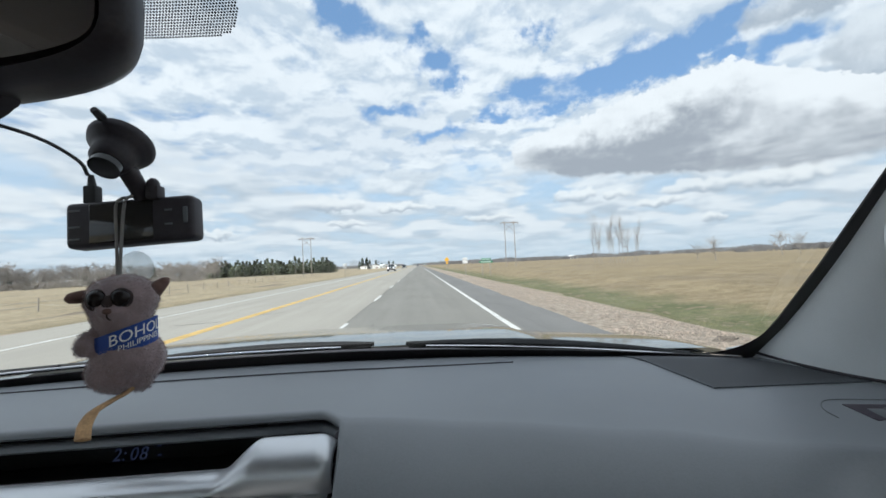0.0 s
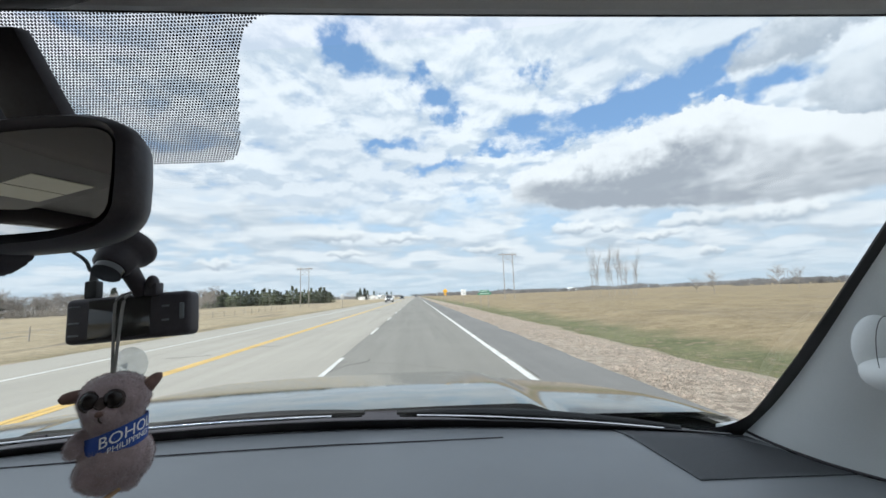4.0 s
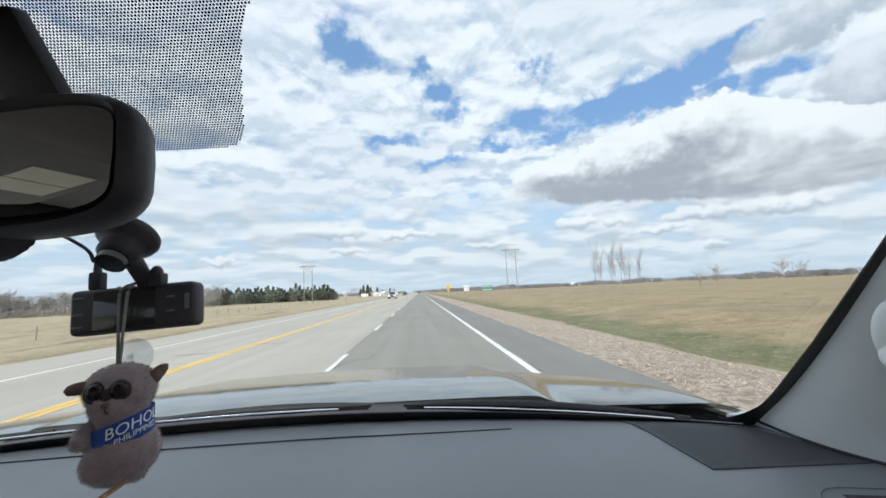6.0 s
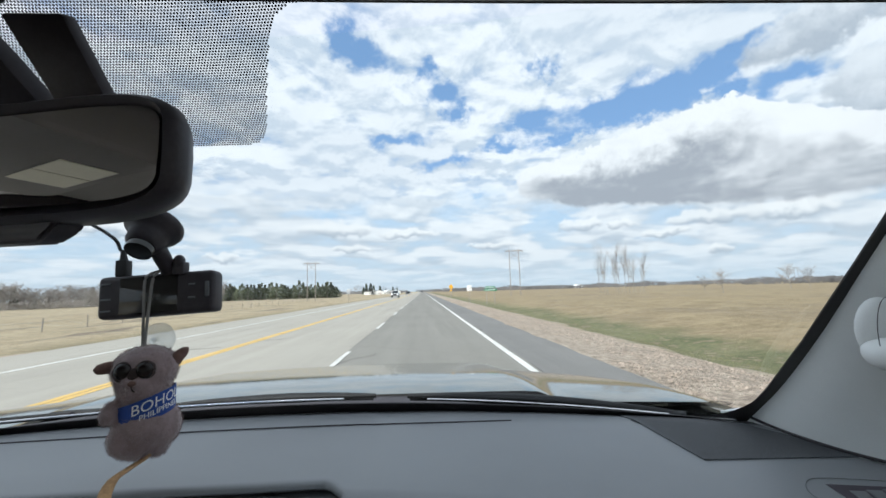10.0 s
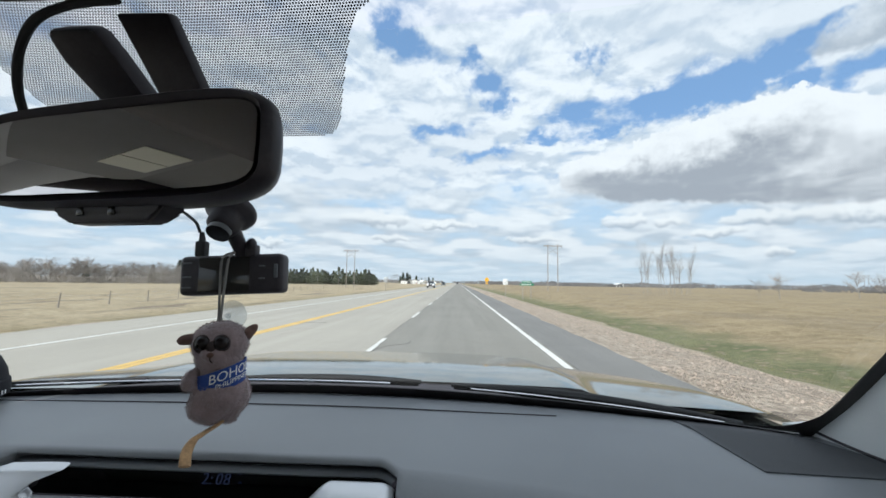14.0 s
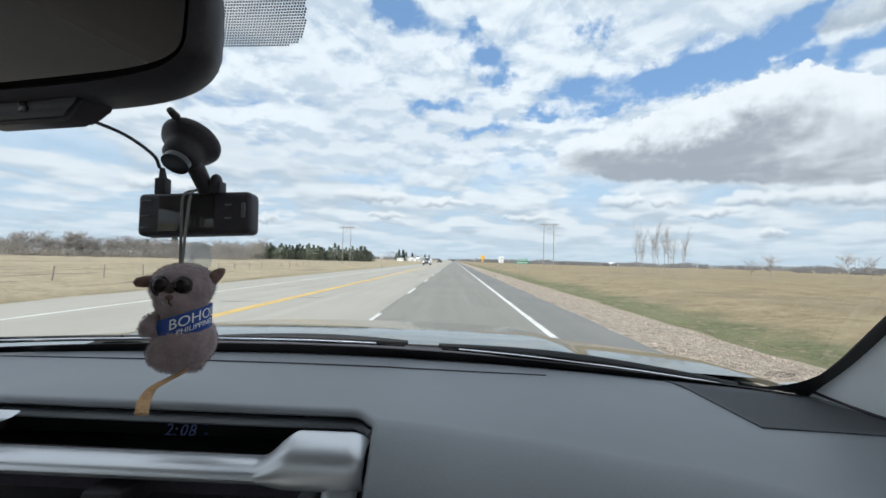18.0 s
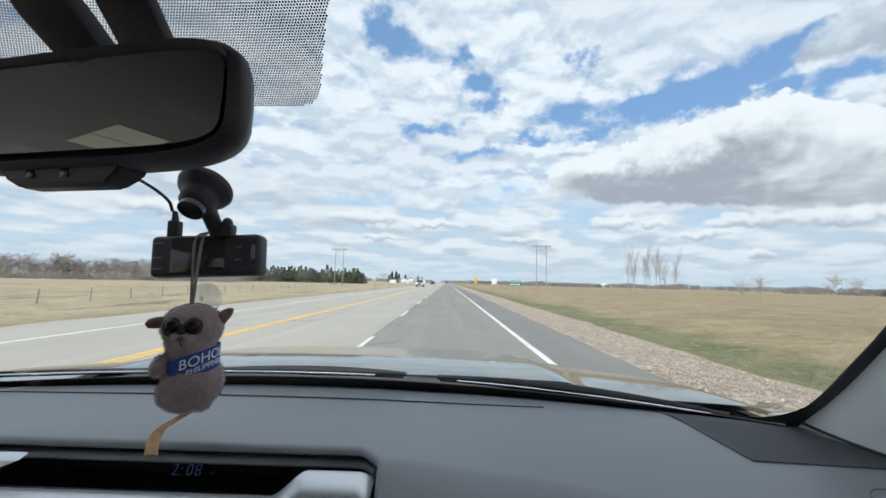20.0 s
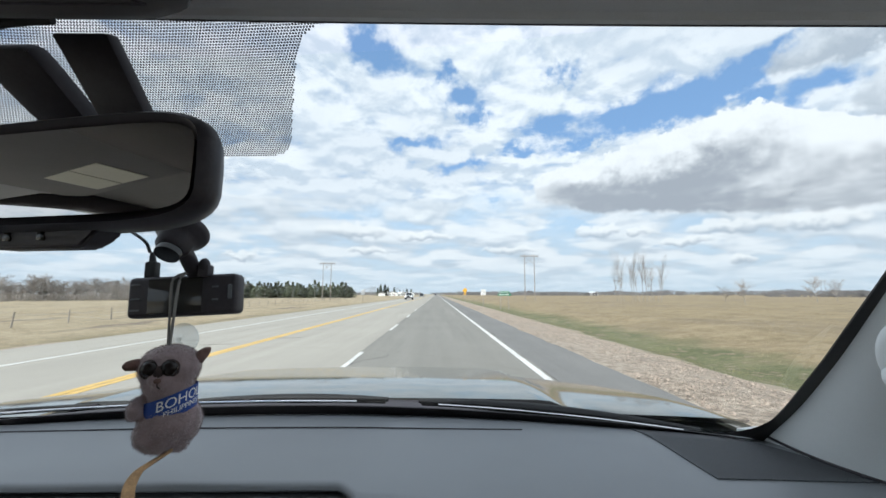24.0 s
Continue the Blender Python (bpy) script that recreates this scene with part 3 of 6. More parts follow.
def rolled(x, j):
    k = lerp_table(x, [(0.090, 0.0), (0.124, 1.0), (0.2, 1.0)])
    (y0, z0), (y1, z1) = BAR[j], LOBE[j]
    end = max(0.0, (x - 0.168) / 0.0155) ** 2.5          # rounds off at its right end
    return Vector((x, y0 + (y1 - y0) * k + 0.004 * end, z0 + (z1 - z0) * k - 0.009 * end * max(0.0, 1 - j / 5)))


silver = part("silver_frame", sheet(rolled, lin(-0.172, 0.08, 10) + lin(0.085, 0.13, 16) + lin(0.135, 0.165, 6) + lin(0.169, 0.1835, 8), list(range(7)), Vector((0, 0.004, -0.003))), SILVER, car,
              "satin silver frame round the air outlets")


def leg(u, z):
    """The upright of the frame, rounded across, its outer edge leaning inwards."""
    x0, x1 = 0.1510, 0.1835 - min(0.012, 0.22 * max(0.0, 1.200 - z))
    w = abs(2 * u - 1)
    return Vector((x0 + (x1 - x0) * u, 0.3468 - (1.188 - z) * 0.85 + 0.007 * w ** 4, z))


part("silver_leg", sheet(leg, lin(0, 1, 13), lin(1.190, 1.08, 9), Vector((0, 0.016, 0.010))), SILVER, silver)
part("silver_blade", slab([(-0.167, 1.1995), (-0.176, 1.204), (-0.168, 1.2125), (-0.143, 1.2225), (-0.165, 1.2225), (-0.205, 1.2210), (-0.24, 1.211), (-0.24, 1.190), (-0.167, 1.1935)],
                          lambda x, z: face_at(x, z, -0.007), Vector((0, 0.012, 0.004)), 0.0022), SILVER, silver)
part("outlet_box", slab([(-0.23, 1.196), (0.16, 1.195), (0.16, 1.07), (-0.23, 1.07)], lambda x, z: face_at(x, z, 0.012), Vector((0, 0.004, 0.002))), VOID, silver)
for z in (1.165, 1.14, 1.115, 1.09):
    for a, b in ((-0.14, -0.055), (0.0, 0.128)):
        part("slat", slab([(a, z), (b, z), (b, z + 0.003), (a, z + 0.003)], lambda x, zz: face_at(x, zz, 0.0), Vector((0, 0.018, 0.004)), 0.0008), BLACK, silver)
part("hazard_button", box(-0.043, -0.010, 0.340, 0.38, 1.150, 1.182, 0.004), BLACK, silver)
part("outlet_wheel", box(0.130, 0.145, 0.350, 0.378, 1.10, 1.180, 0.003), DASH_LOW, silver)
part("wheel_mark", box(0.1325, 0.1425, 0.3485, 0.3502, 1.168, 1.1705), WHITE, silver, smooth=False)

part("frame_gap", slab([(0.184, 1.217), (0.188, 1.213), (0.1885, 1.08), (0.180, 1.08), (0.180, 1.214)], lambda x, z: face_at(x, z, 0.002), Vector((0, 0.008, 0.003))), VOID, silver, "dark gap round the frame")

# air outlet and demister at the passenger side
def outlet_face(x, d, off=0.0):
    """The tilted plane of the passenger's outlet: d runs down it."""
    return Vector((x + 0.008, 0.300 - d * 0.52 + off * 0.85, 1.2095 - d * 0.855 - off * 0.5))


def ring_frame(inner, outer, to3, depth):
    """A flat frame between two outlines, with a depth."""
    bm = bmesh.new()
    n = len(inner)
    a, b = [bm.verts.new(to3(*p)) for p in inner], [bm.verts.new(to3(*p)) for p in outer]
    for i in range(n):
        j = (i + 1) % n
        bm.faces.new((a[i], a[j], b[j], b[i]))
    r = bmesh.ops.extrude_face_region(bm, geom=bm.faces[:])
    bmesh.ops.translate(bm, verts=[v for v in r["geom"] if isinstance(v, bmesh.types.BMVert)], vec=depth)
    bmesh.ops.recalc_face_normals(bm, faces=bm.faces[:])
    bmesh.ops.bevel(bm, geom=[e for e in bm.edges if e.calc_face_angle(0) > 0.7], offset=0.0015, segments=2, affect="EDGES", profile=0.5)
    return bm


hole = [(0.628, 0.002), (0.666, 0.0), (0.705, 0.0), (0.715, 0.008), (0.727, 0.027), (0.737, 0.050), (0.745, 0.10), (0.638, 0.10), (0.633, 0.05)]
frame_out = [(0.624, -0.003), (0.666, -0.005), (0.707, -0.005), (0.719, 0.005), (0.732, 0.025), (0.742, 0.0495), (0.751, 0.105), (0.634, 0.105), (0.629, 0.05)]
side = part("side_outlet", ring_frame(hole, frame_out, lambda x, d: outlet_face(x, d), Vector((0, 0.022, -0.012))), DASH_LOW, dashboard, "air outlet with thin slats in a moulded frame")
part("outlet_box", slab([(0.622, -0.003), (0.709, -0.003), (0.742, 0.04), (0.750, 0.105), (0.630, 0.105)], lambda x, d: outlet_face(x, d, 0.016), Vector((0, 0.004, -0.002))), VOID, side)
for i, d in enumerate((0.0125, 0.0275, 0.0425, 0.058, 0.074)):
    part("slat", slab([(0.628 + d * 0.1, 0.003), (0.711 + d * 0.42, 0.003), (0.711 + d * 0.42, 0.016), (0.628 + d * 0.1, 0.016)], lambda x, o, d=d: outlet_face(x, d, o), Vector((0, -0.0006, 0.0013)), 0.0003), DASH_LOW, side)
part("bright_tab", slab([(0.683, -0.002), (0.711, -0.002), (0.711, 0.008), (0.683, 0.008)], lambda x, o: outlet_face(x, 0.0445, o), Vector((0, 0.002, 0.0045)), 0.001), CHROME, side, "bright slider")
part("slider_foot", slab([(0.672, 0.001), (0.717, 0.001), (0.717, 0.012), (0.672, 0.012)], lambda x, o: outlet_face(x, 0.0475, o), Vector((0, 0.002, 0.0040)), 0.001), BLACK, side)
part("wheel_well", slab([(0.6065, 0.018), (0.6165, 0.018), (0.6205, 0.075), (0.6105, 0.075)], lambda x, d: outlet_face(x, d, -0.0015), Vector((0, 0.012, -0.006)), 0.0008), VOID, side)
part("outlet_wheel", slab([(0.6085, 0.021), (0.6150, 0.021), (0.6185, 0.073), (0.6120, 0.073)], lambda x, d: outlet_face(x, d, -0.0035), Vector((0, 0.008, -0.004)), 0.001), DASH_LOW, side)
part("wheel_mark", slab([(0.6095, 0.0255), (0.6150, 0.0255), (0.6153, 0.0285), (0.6098, 0.0285)], lambda x, d: outlet_face(x, d, -0.0042), Vector((0, 0.0006, 0))), WHITE, side, smooth=False)
dem = part("demister", slab([(0.669, 0.398), (0.728, 0.386), (0.723, 0.374), (0.702, 0.362), (0.657, 0.357)], lambda x, y: (x, y, dash_z(x, y) + 0.0008), Vector((0, 0, -0.01)), 0.0006), VOID, dashboard, "small demister slot")
for x in (0.676, 0.693, 0.710):
    part("rib", slab([(x, 0.382), (x + 0.014, 0.379), (x + 0.001, 0.357), (x - 0.010, 0.357)], lambda a, b: (a, b, dash_z(a, b) + 0.0016), Vector((0, 0, -0.004)), 0.0005), DASH_LOW, dem)
part("demister_line", tube(bend([(x, y, dash_z(x, y) + 0.0006) for x, y in ((0.757, 0.392), (0.707, 0.405), (0.672, 0.411), (0.654, 0.404), (0.639, 0.387), (0.632, 0.368))], 5), 0.0004, 5), DASH_LOW, dashboard)

# pale lip of the roof trim along the glass
part("header_lip", tube([(x, wsy(x, top_z(x)) - 0.0135, top_z(x) + 0.0055) for x in lin(-0.632, 0.632, 41)], [0.001, 0.0045] + [0.0062] * 37 + [0.0045, 0.001], 8), HEADER, car)

# windshield pillars with grab handle
INNER = [(0.77, 0.640, 1.180), (0.766, 0.630, 1.196), (0.752, 0.540, 1.262), (0.726, 0.448, 1.344), (0.692, 0.356, 1.428), (0.665, 0.280, 1.495), (0.644, 0.222, 1.550), (0.629, 0.195, 1.581), (0.612, 0.178, 1.600), (0.59, 0.13, 1.645), (0.57, 0.07, 1.70)]
OUTER = [(0.797, 0.412, 1.160), (0.797, 0.409, 1.200), (0.795, 0.395, 1.270), (0.786, 0.352, 1.345), (0.772, 0.270, 1.420), (0.757, 0.190, 1.490), (0.742, 0.115, 1.555), (0.73, 0.05, 1.600), (0.715, 0.0, 1.628), (0.70, -0.05, 1.655), (0.69, -0.10, 1.70)]
INNER, OUTER = bend(INNER, 6), bend(OUTER, 6)
for s in (1, -1):
    rings = []
    for i, (p, q) in enumerate(zip(INNER, OUTER)):
        p, q = Vector(p), Vector(q)
        ring = []
        for k in lin(0, 1, 21):
            b = math.sin(k * math.pi) ** 0.8
            v = p.lerp(q, k) + Vector((-0.022, -0.018, 0.0)) * b * (1.0 if i > 10 else 0.8 + 0.02 * i)
            ring.append((s * v.x, v.y, v.z))
        back = [(s * (q.x + 0.035), q.y + 0.03, q.z), (s * (p.x + 0.05), p.y + 0.01, p.z)]
        rings.append(ring + back)
    bm = loft(rings)
    bmesh.ops.recalc_face_normals(bm, faces=bm.faces[:])
    pillar = part("pillar_trim", bm, [PILLAR, HEADER], car, "light grey moulded pillar trim")
    for f in pillar.data.polygons:     # roof cloth laps over its top; its darker grey also carries the shade there
        f.material_index = 1 if f.center.z > 1.585 + 0.18 * (abs(f.center.x) - 0.63) * -1 else 0
    foot = []
    for k in range(0, 21, 2):          # where the trim meets the dashboard
        for lo, hi in zip(rings, rings[1:]):
            if lo[k][2] <= 1.207 < hi[k][2]:
                f = (1.207 - lo[k][2]) / (hi[k][2] - lo[k][2])
                foot.append(Vector(lo[k]).lerp(Vector(hi[k]), f))
                break
    part("pillar_gasket", tube(bend(foot, 3), 0.0022, 6), BLACK, pillar)
    part("pillar_clip", slab([(0.738, 0.632), (0.776, 0.590), (0.772, 0.632)], lambda x, y: (s * x, y, 1.2085 + 0.10 * (x - 0.738)), Vector((0, 0, -0.012)), 0.001), PILLAR, pillar, "pale foot of the trim")
    if s == 1:
        path = bend([(0.740, 0.262, 1.548), (0.709, 0.240, 1.526), (0.695, 0.228, 1.500), (0.693, 0.239, 1.470), (0.689, 0.252, 1.443), (0.682, 0.266, 1.415), (0.672, 0.276, 1.389), (0.661, 0.284, 1.365), (0.655, 0.294, 1.350), (0.662, 0.316, 1.348), (0.685, 0.338, 1.355)], 5)
        n = len(path)
        rad = [lerp_table(i / (n - 1), [(0, 0.022), (0.10, 0.0275), (0.2, 0.0285), (0.45, 0.0230), (0.7, 0.0205), (0.86, 0.0195), (1, 0.018)]) for i in range(n)]
        part("grab_handle", tube(path, rad, 28, flat=0.72), PILLAR, pillar, "moulded grab handle")
        part("handle_socket", ball((0.674, 0.332, 1.366), (0.020, 0.016, 0.030), 20), PILLAR, pillar, "oval foot of the handle")
        part("socket_line", tube([(0.651 + 0.0195 * math.cos(a), 0.306 + 0.006 * math.cos(a), 1.366 + 0.031 * math.sin(a)) for a in lin(1.2, 3.4, 16)], 0.0003, 5), BLACK, pillar)
        # embossed airbag mark, unreadable
        org, du, dv = Vector((0.654, 0.188, 1.5440)), Vector((0.0200, -0.0190, -0.0070)), Vector((0.0095, 0.0105, -0.0150))
        out = Vector((-0.62, -0.42, -0.64)).normalized()
        rnd = random.Random(12)
        for r in range(3):
            for i in range(6 if r else 4):
                u, v, w = 0.05 + i * 0.15 + (0.12 if r == 0 else 0), 0.1 + r * 0.30, rnd.uniform(0.05, 0.10)
                part("mark", slab([(u, v), (u + w, v), (u + w * 0.9, v + 0.17), (u, v + 0.17)], lambda p, q: org + du * p + dv * q + out * 0.0003, out * 0.0009), PILLAR, pillar, smooth=False)

# roof lining, header, console, visors
part("header_trim", sheet(lambda x, k: Vector((x, wsy(x, top_z(x)) - 0.010 - 0.085 * k, top_z(x) + 0.0010 + 0.012 * k + 0.028 * k * k)), lin(-0.70, 0.70, 21), lin(0, 1.2, 9), Vector((0, 0.012, 0.012))),
     HEADER, car, "pale grey trim over the windshield")
lining = part("roof_lining", sheet(lambda x, y: Vector((x, y, 1.682 + 0.03 * (1 - (x / 0.72) ** 2) - 0.012 * max(0, (abs(x) - 0.55) / 0.17) ** 2)), lin(-0.74, 0.74, 15), lin(0.13, -2.5, 14), Vector((0, 0, 0.03))),
              LINER, car, "grey woven roof lining")
con = [(-0.14, -0.22), (0.12, -0.22), (0.135, -0.10), (0.138, 0.12), (0.130, 0.185), (0.118, 0.203), (0.09, 0.212), (-0.10, 0.212), (-0.128, 0.203), (-0.14, 0.185), (-0.148, 0.12), (-0.145, -0.10)]
console = part("overhead_console", slab(con, lambda x, y: (x, y, 1.582 + 0.02 * max(0, -y)), Vector((0, 0.018, 0.10)), 0.012), CONSOLE, car, "dark grey overhead console")
part("console_panel", slab([(-0.10, -0.2), (0.06, -0.2), (0.0935, 0.187), (-0.11, 0.187)], lambda x, y: (x, y, 1.5795 + 0.02 * max(0, -y)), Vector((0, 0, 0.006)), 0.002), CONSOLE, console, "flat console lid")
part("lid_line", tube(bend([(0.075, -0.2, 1.5828), (0.093, 0.10, 1.5792), (0.094, 0.178, 1.5792), (0.086, 0.188, 1.5792), (-0.10, 0.187, 1.5792)], 4), 0.0008, 5), VOID, console)
for s in (1, -1):
    vis = part("sun_visor", slab([(s * 0.192, 0.165), (s * 0.204, 0.182), (s * 0.225, 0.188), (s * 0.40, 0.186), (s * 0.54, 0.176), (s * 0.58, 0.15), (s * 0.58, -0.02), (s * 0.55, -0.045), (s * 0.20, -0.04), (s * 0.19, -0.02)],
                                 lambda x, y: (x, y, 1.628 - 0.03 * abs(x) + 0.05 * (0.17 - y)), Vector((0, 0, 0.020)), 0.008), LINER, car, "cloth sun visor folded up")
    part("visor_clip", tube(bend([(s * 0.172, 0.195, 1.66), (s * 0.172, 0.190, 1.632), (s * 0.178, 0.188, 1.6275), (s * 0.200, 0.188, 1.6285), (s * 0.206, 0.190, 1.636), (s * 0.206, 0.195, 1.66)], 4), 0.007, 12), PILLAR, vis)
    for a, b in ((0.335, 0.403), (0.407, 0.475)):
        part("warning_label", slab([(s * a, 0.050), (s * b, 0.050), (s * b, -0.022), (s * a, -0.022)], lambda x, y: (x, y, 1.6265 - 0.03 * abs(x) + 0.05 * (0.17 - y)), Vector((0, 0, 0.001))), LABEL, vis,
             "cream paper warning label", smooth=False)

# rear-view mirror
mirror_at = Matrix.Translation((0.0022, 0.236, 1.4965)) @ Euler((radians(0.5), radians(0.3), radians(-12.0))).to_matrix().to_4x4()


def oval_ring(w, h, y, p=3.6, n=40, dx=0.0):
    out = []
    for k in range(n):
        a = k * math.tau / n
        c, s_ = math.cos(a), math.sin(a)
        out.append(mirror_at @ Vector((dx + w * math.copysign(abs(c) ** (2 / p), c), y, h * math.copysign(abs(s_) ** (2 / p), s_))))
    return out


bm = loft([oval_ring(0.118, 0.0265, 0.006, 5), oval_ring(0.1255, 0.0338, -0.004, 5), oval_ring(0.1292, 0.0370, 0.001, 4.6), oval_ring(0.1298, 0.0375, 0.009, 4.4), oval_ring(0.122, 0.0368, 0.022, 4.2), oval_ring(0.106, 0.031, 0.036), oval_ring(0.07, 0.016, 0.043)], True, True)
mirror = part("rear_view_mirror", bm, BLACK, car, "black wide rear-view mirror turned to the driver")
tip = mirror_at @ Matrix.Rotation(radians(-2.2), 4, "X") @ mirror_at.inverted()
pane_ring = [tip @ v for v in oval_ring(0.1208, 0.0285, -0.0016, 6)]
bm = bmesh.new()
bm.faces.new([bm.verts.new(v) for v in pane_ring])
bm.normal_update()
part("mirror_pane", bm, MIRROR, mirror, "silvered mirror pane", smooth=False)
bm = loft([[mirror_at @ Vector((x, y, z)) for x, y, z in r] for r in (
    [(-0.05, 0.004, -0.033), (0.05, 0.004, -0.033), (0.05, 0.022, -0.033), (-0.05, 0.022, -0.033)],
    [(-0.048, 0.003, -0.041), (0.046, 0.003, -0.041), (0.046, 0.022, -0.041), (-0.048, 0.022, -0.041)],
    [(-0.036, 0.006, -0.048), (0.034, 0.006, -0.048), (0.034, 0.020, -0.048), (-0.036, 0.020, -0.048)])])
bmesh.ops.recalc_face_normals(bm, faces=bm.faces[:])
bmesh.ops.bevel(bm, geom=bm.edges[:], offset=0.002, segments=2, affect="EDGES")
part("mirror_module", bm, BLACK, mirror)
for x in (-0.022, 0.006):
    b = box(x - 0.003, x + 0.003, 0.0022, 0.006, -0.043, -0.037, 0.001)
    bmesh.ops.transform(b, matrix=mirror_at, verts=b.verts[:])
    part("mirror_button", b, GLOSSBLACK, mirror)
part("mirror_stem", slab([(-0.011, 1.603), (0.029, 1.603), (0.0555, 1.530), (0.021, 1.530)], lambda x, z: (x, 0.247 + (1.603 - z) * 0.35, z), Vector((0, 0.012, 0.006)), 0.003), BLACK, mirror, "flat black stem")
pad = part("sensor_pad", slab([(-0.061, 0.252, 1.583), (-0.057, 0.249, 1.586), (-0.028, 0.249, 1.587), (-0.023, 0.252, 1.584), (-0.018, 0.264, 1.573), (-0.008, 0.30, 1.542), (-0.012, 0.308, 1.535), (-0.036, 0.308, 1.535), (-0.052, 0.288, 1.551), (-0.061, 0.266, 1.571)],
                              lambda x, y, z: (x - 0.005, y, z + 0.006), Vector((0, 0.014, 0.012)), 0.004), BLACK, car, "black plastic sensor cover behind the mirror")
part("sensor_cable", tube(bend([(0.0, 0.238, 1.606), (-0.035, 0.240, 1.604), (-0.066, 0.245, 1.597), (-0.088, 0.255, 1.581), (-0.095, 0.262, 1.555), (-0.091, 0.268, 1.530), (-0.08, 0.275, 1.505)], 6), 0.0032, 8), RUBBER, pad, "black cable")

# wipers, cowl and bonnet
cowl = part("cowl", sheet(lambda x, k: Vector((x, wsy(x, 1.195) + 0.01 + 0.20 * k, 1.186 - 0.012 * k - 0.05 * x * x + 0.012 * math.sin(k * math.pi))), lin(-0.86, 0.86, 23), lin(0, 1, 6), Vector((0, 0, -0.02))),
            BLACK, car, "black plastic cowl")
for a, b, tip in ((-0.60, 0.168, 1), (0.236, 0.70, -1)):
    drop = 0.016 if tip == 1 else 0.058
    base = [on_glass(x, 1.2128 - drop * x * x, 0.012) for x in lin(a, b, 16)]
    wip = part("wiper", tube(base, 0.0052, 8), RUBBER, car, "black wiper with a steel strip")
    part("wiper_strip", tube([p + Vector((0, -0.013, 0.0012)) for p in base[1:-1]], 0.0017, 5), CHROME, wip)
    n = 4 if tip == 1 else 0
    e = [on_glass(x, 1.2138 - drop * x * x, 0.014) for x in (lin(b - 0.34, b + 0.005, 8) if tip == 1 else lin(a - 0.005, a + 0.44, 8))]
    part("wiper_arm", tube(e, [0.005, 0.0085, 0.0115, 0.0135, 0.0135, 0.0115, 0.0085, 0.005] if tip == -1 else [0.004, 0.007, 0.009, 0.0105, 0.011, 0.010, 0.008, 0.005], 10, flat=0.8), RUBBER, wip)
    for k in (5, 10):
        part("wiper_clip", tube([base[k] + Vector((-0.006, -0.006, 0.003)), base[k] + Vector((0.006, -0.006, 0.003))], 0.003, 6), BLACK, wip)
def bonnet_z(x, y):
    u, w = max(0.0, y - 0.88), abs(x)
    k = min(1.0, max(0.0, (w - 0.50) / 0.09))
    side_drop = 0.0065 * (w / 0.5) ** 2 + 0.026 * k * k * (3 - 2 * k) + 0.06 * u * max(0.0, w - 0.6) + 0.9 * max(0.0, w - 0.90) ** 1.5
    a = min(u, 0.35)
    return 1.1935 - 0.17 * a * a - 0.119 * (u - a) - 0.2 * max(0.0, u - 0.75) ** 2 - 0.9 * max(0.0, y - 1.92) ** 1.4 - side_drop


part("bonnet", sheet(lambda x, y: Vector((x, y + 0.0 - 0.10 * (x / 0.96) ** 2 * (y - 0.88), bonnet_z(x, y))), lin(-0.965, 0.965, 61), lin(0.89, 1.9, 40) + [1.95, 2.0, 2.03, 2.04], Vector((0, 0, -0.01))),
     PAINT, car, "glossy grey bonnet mirroring the sky")

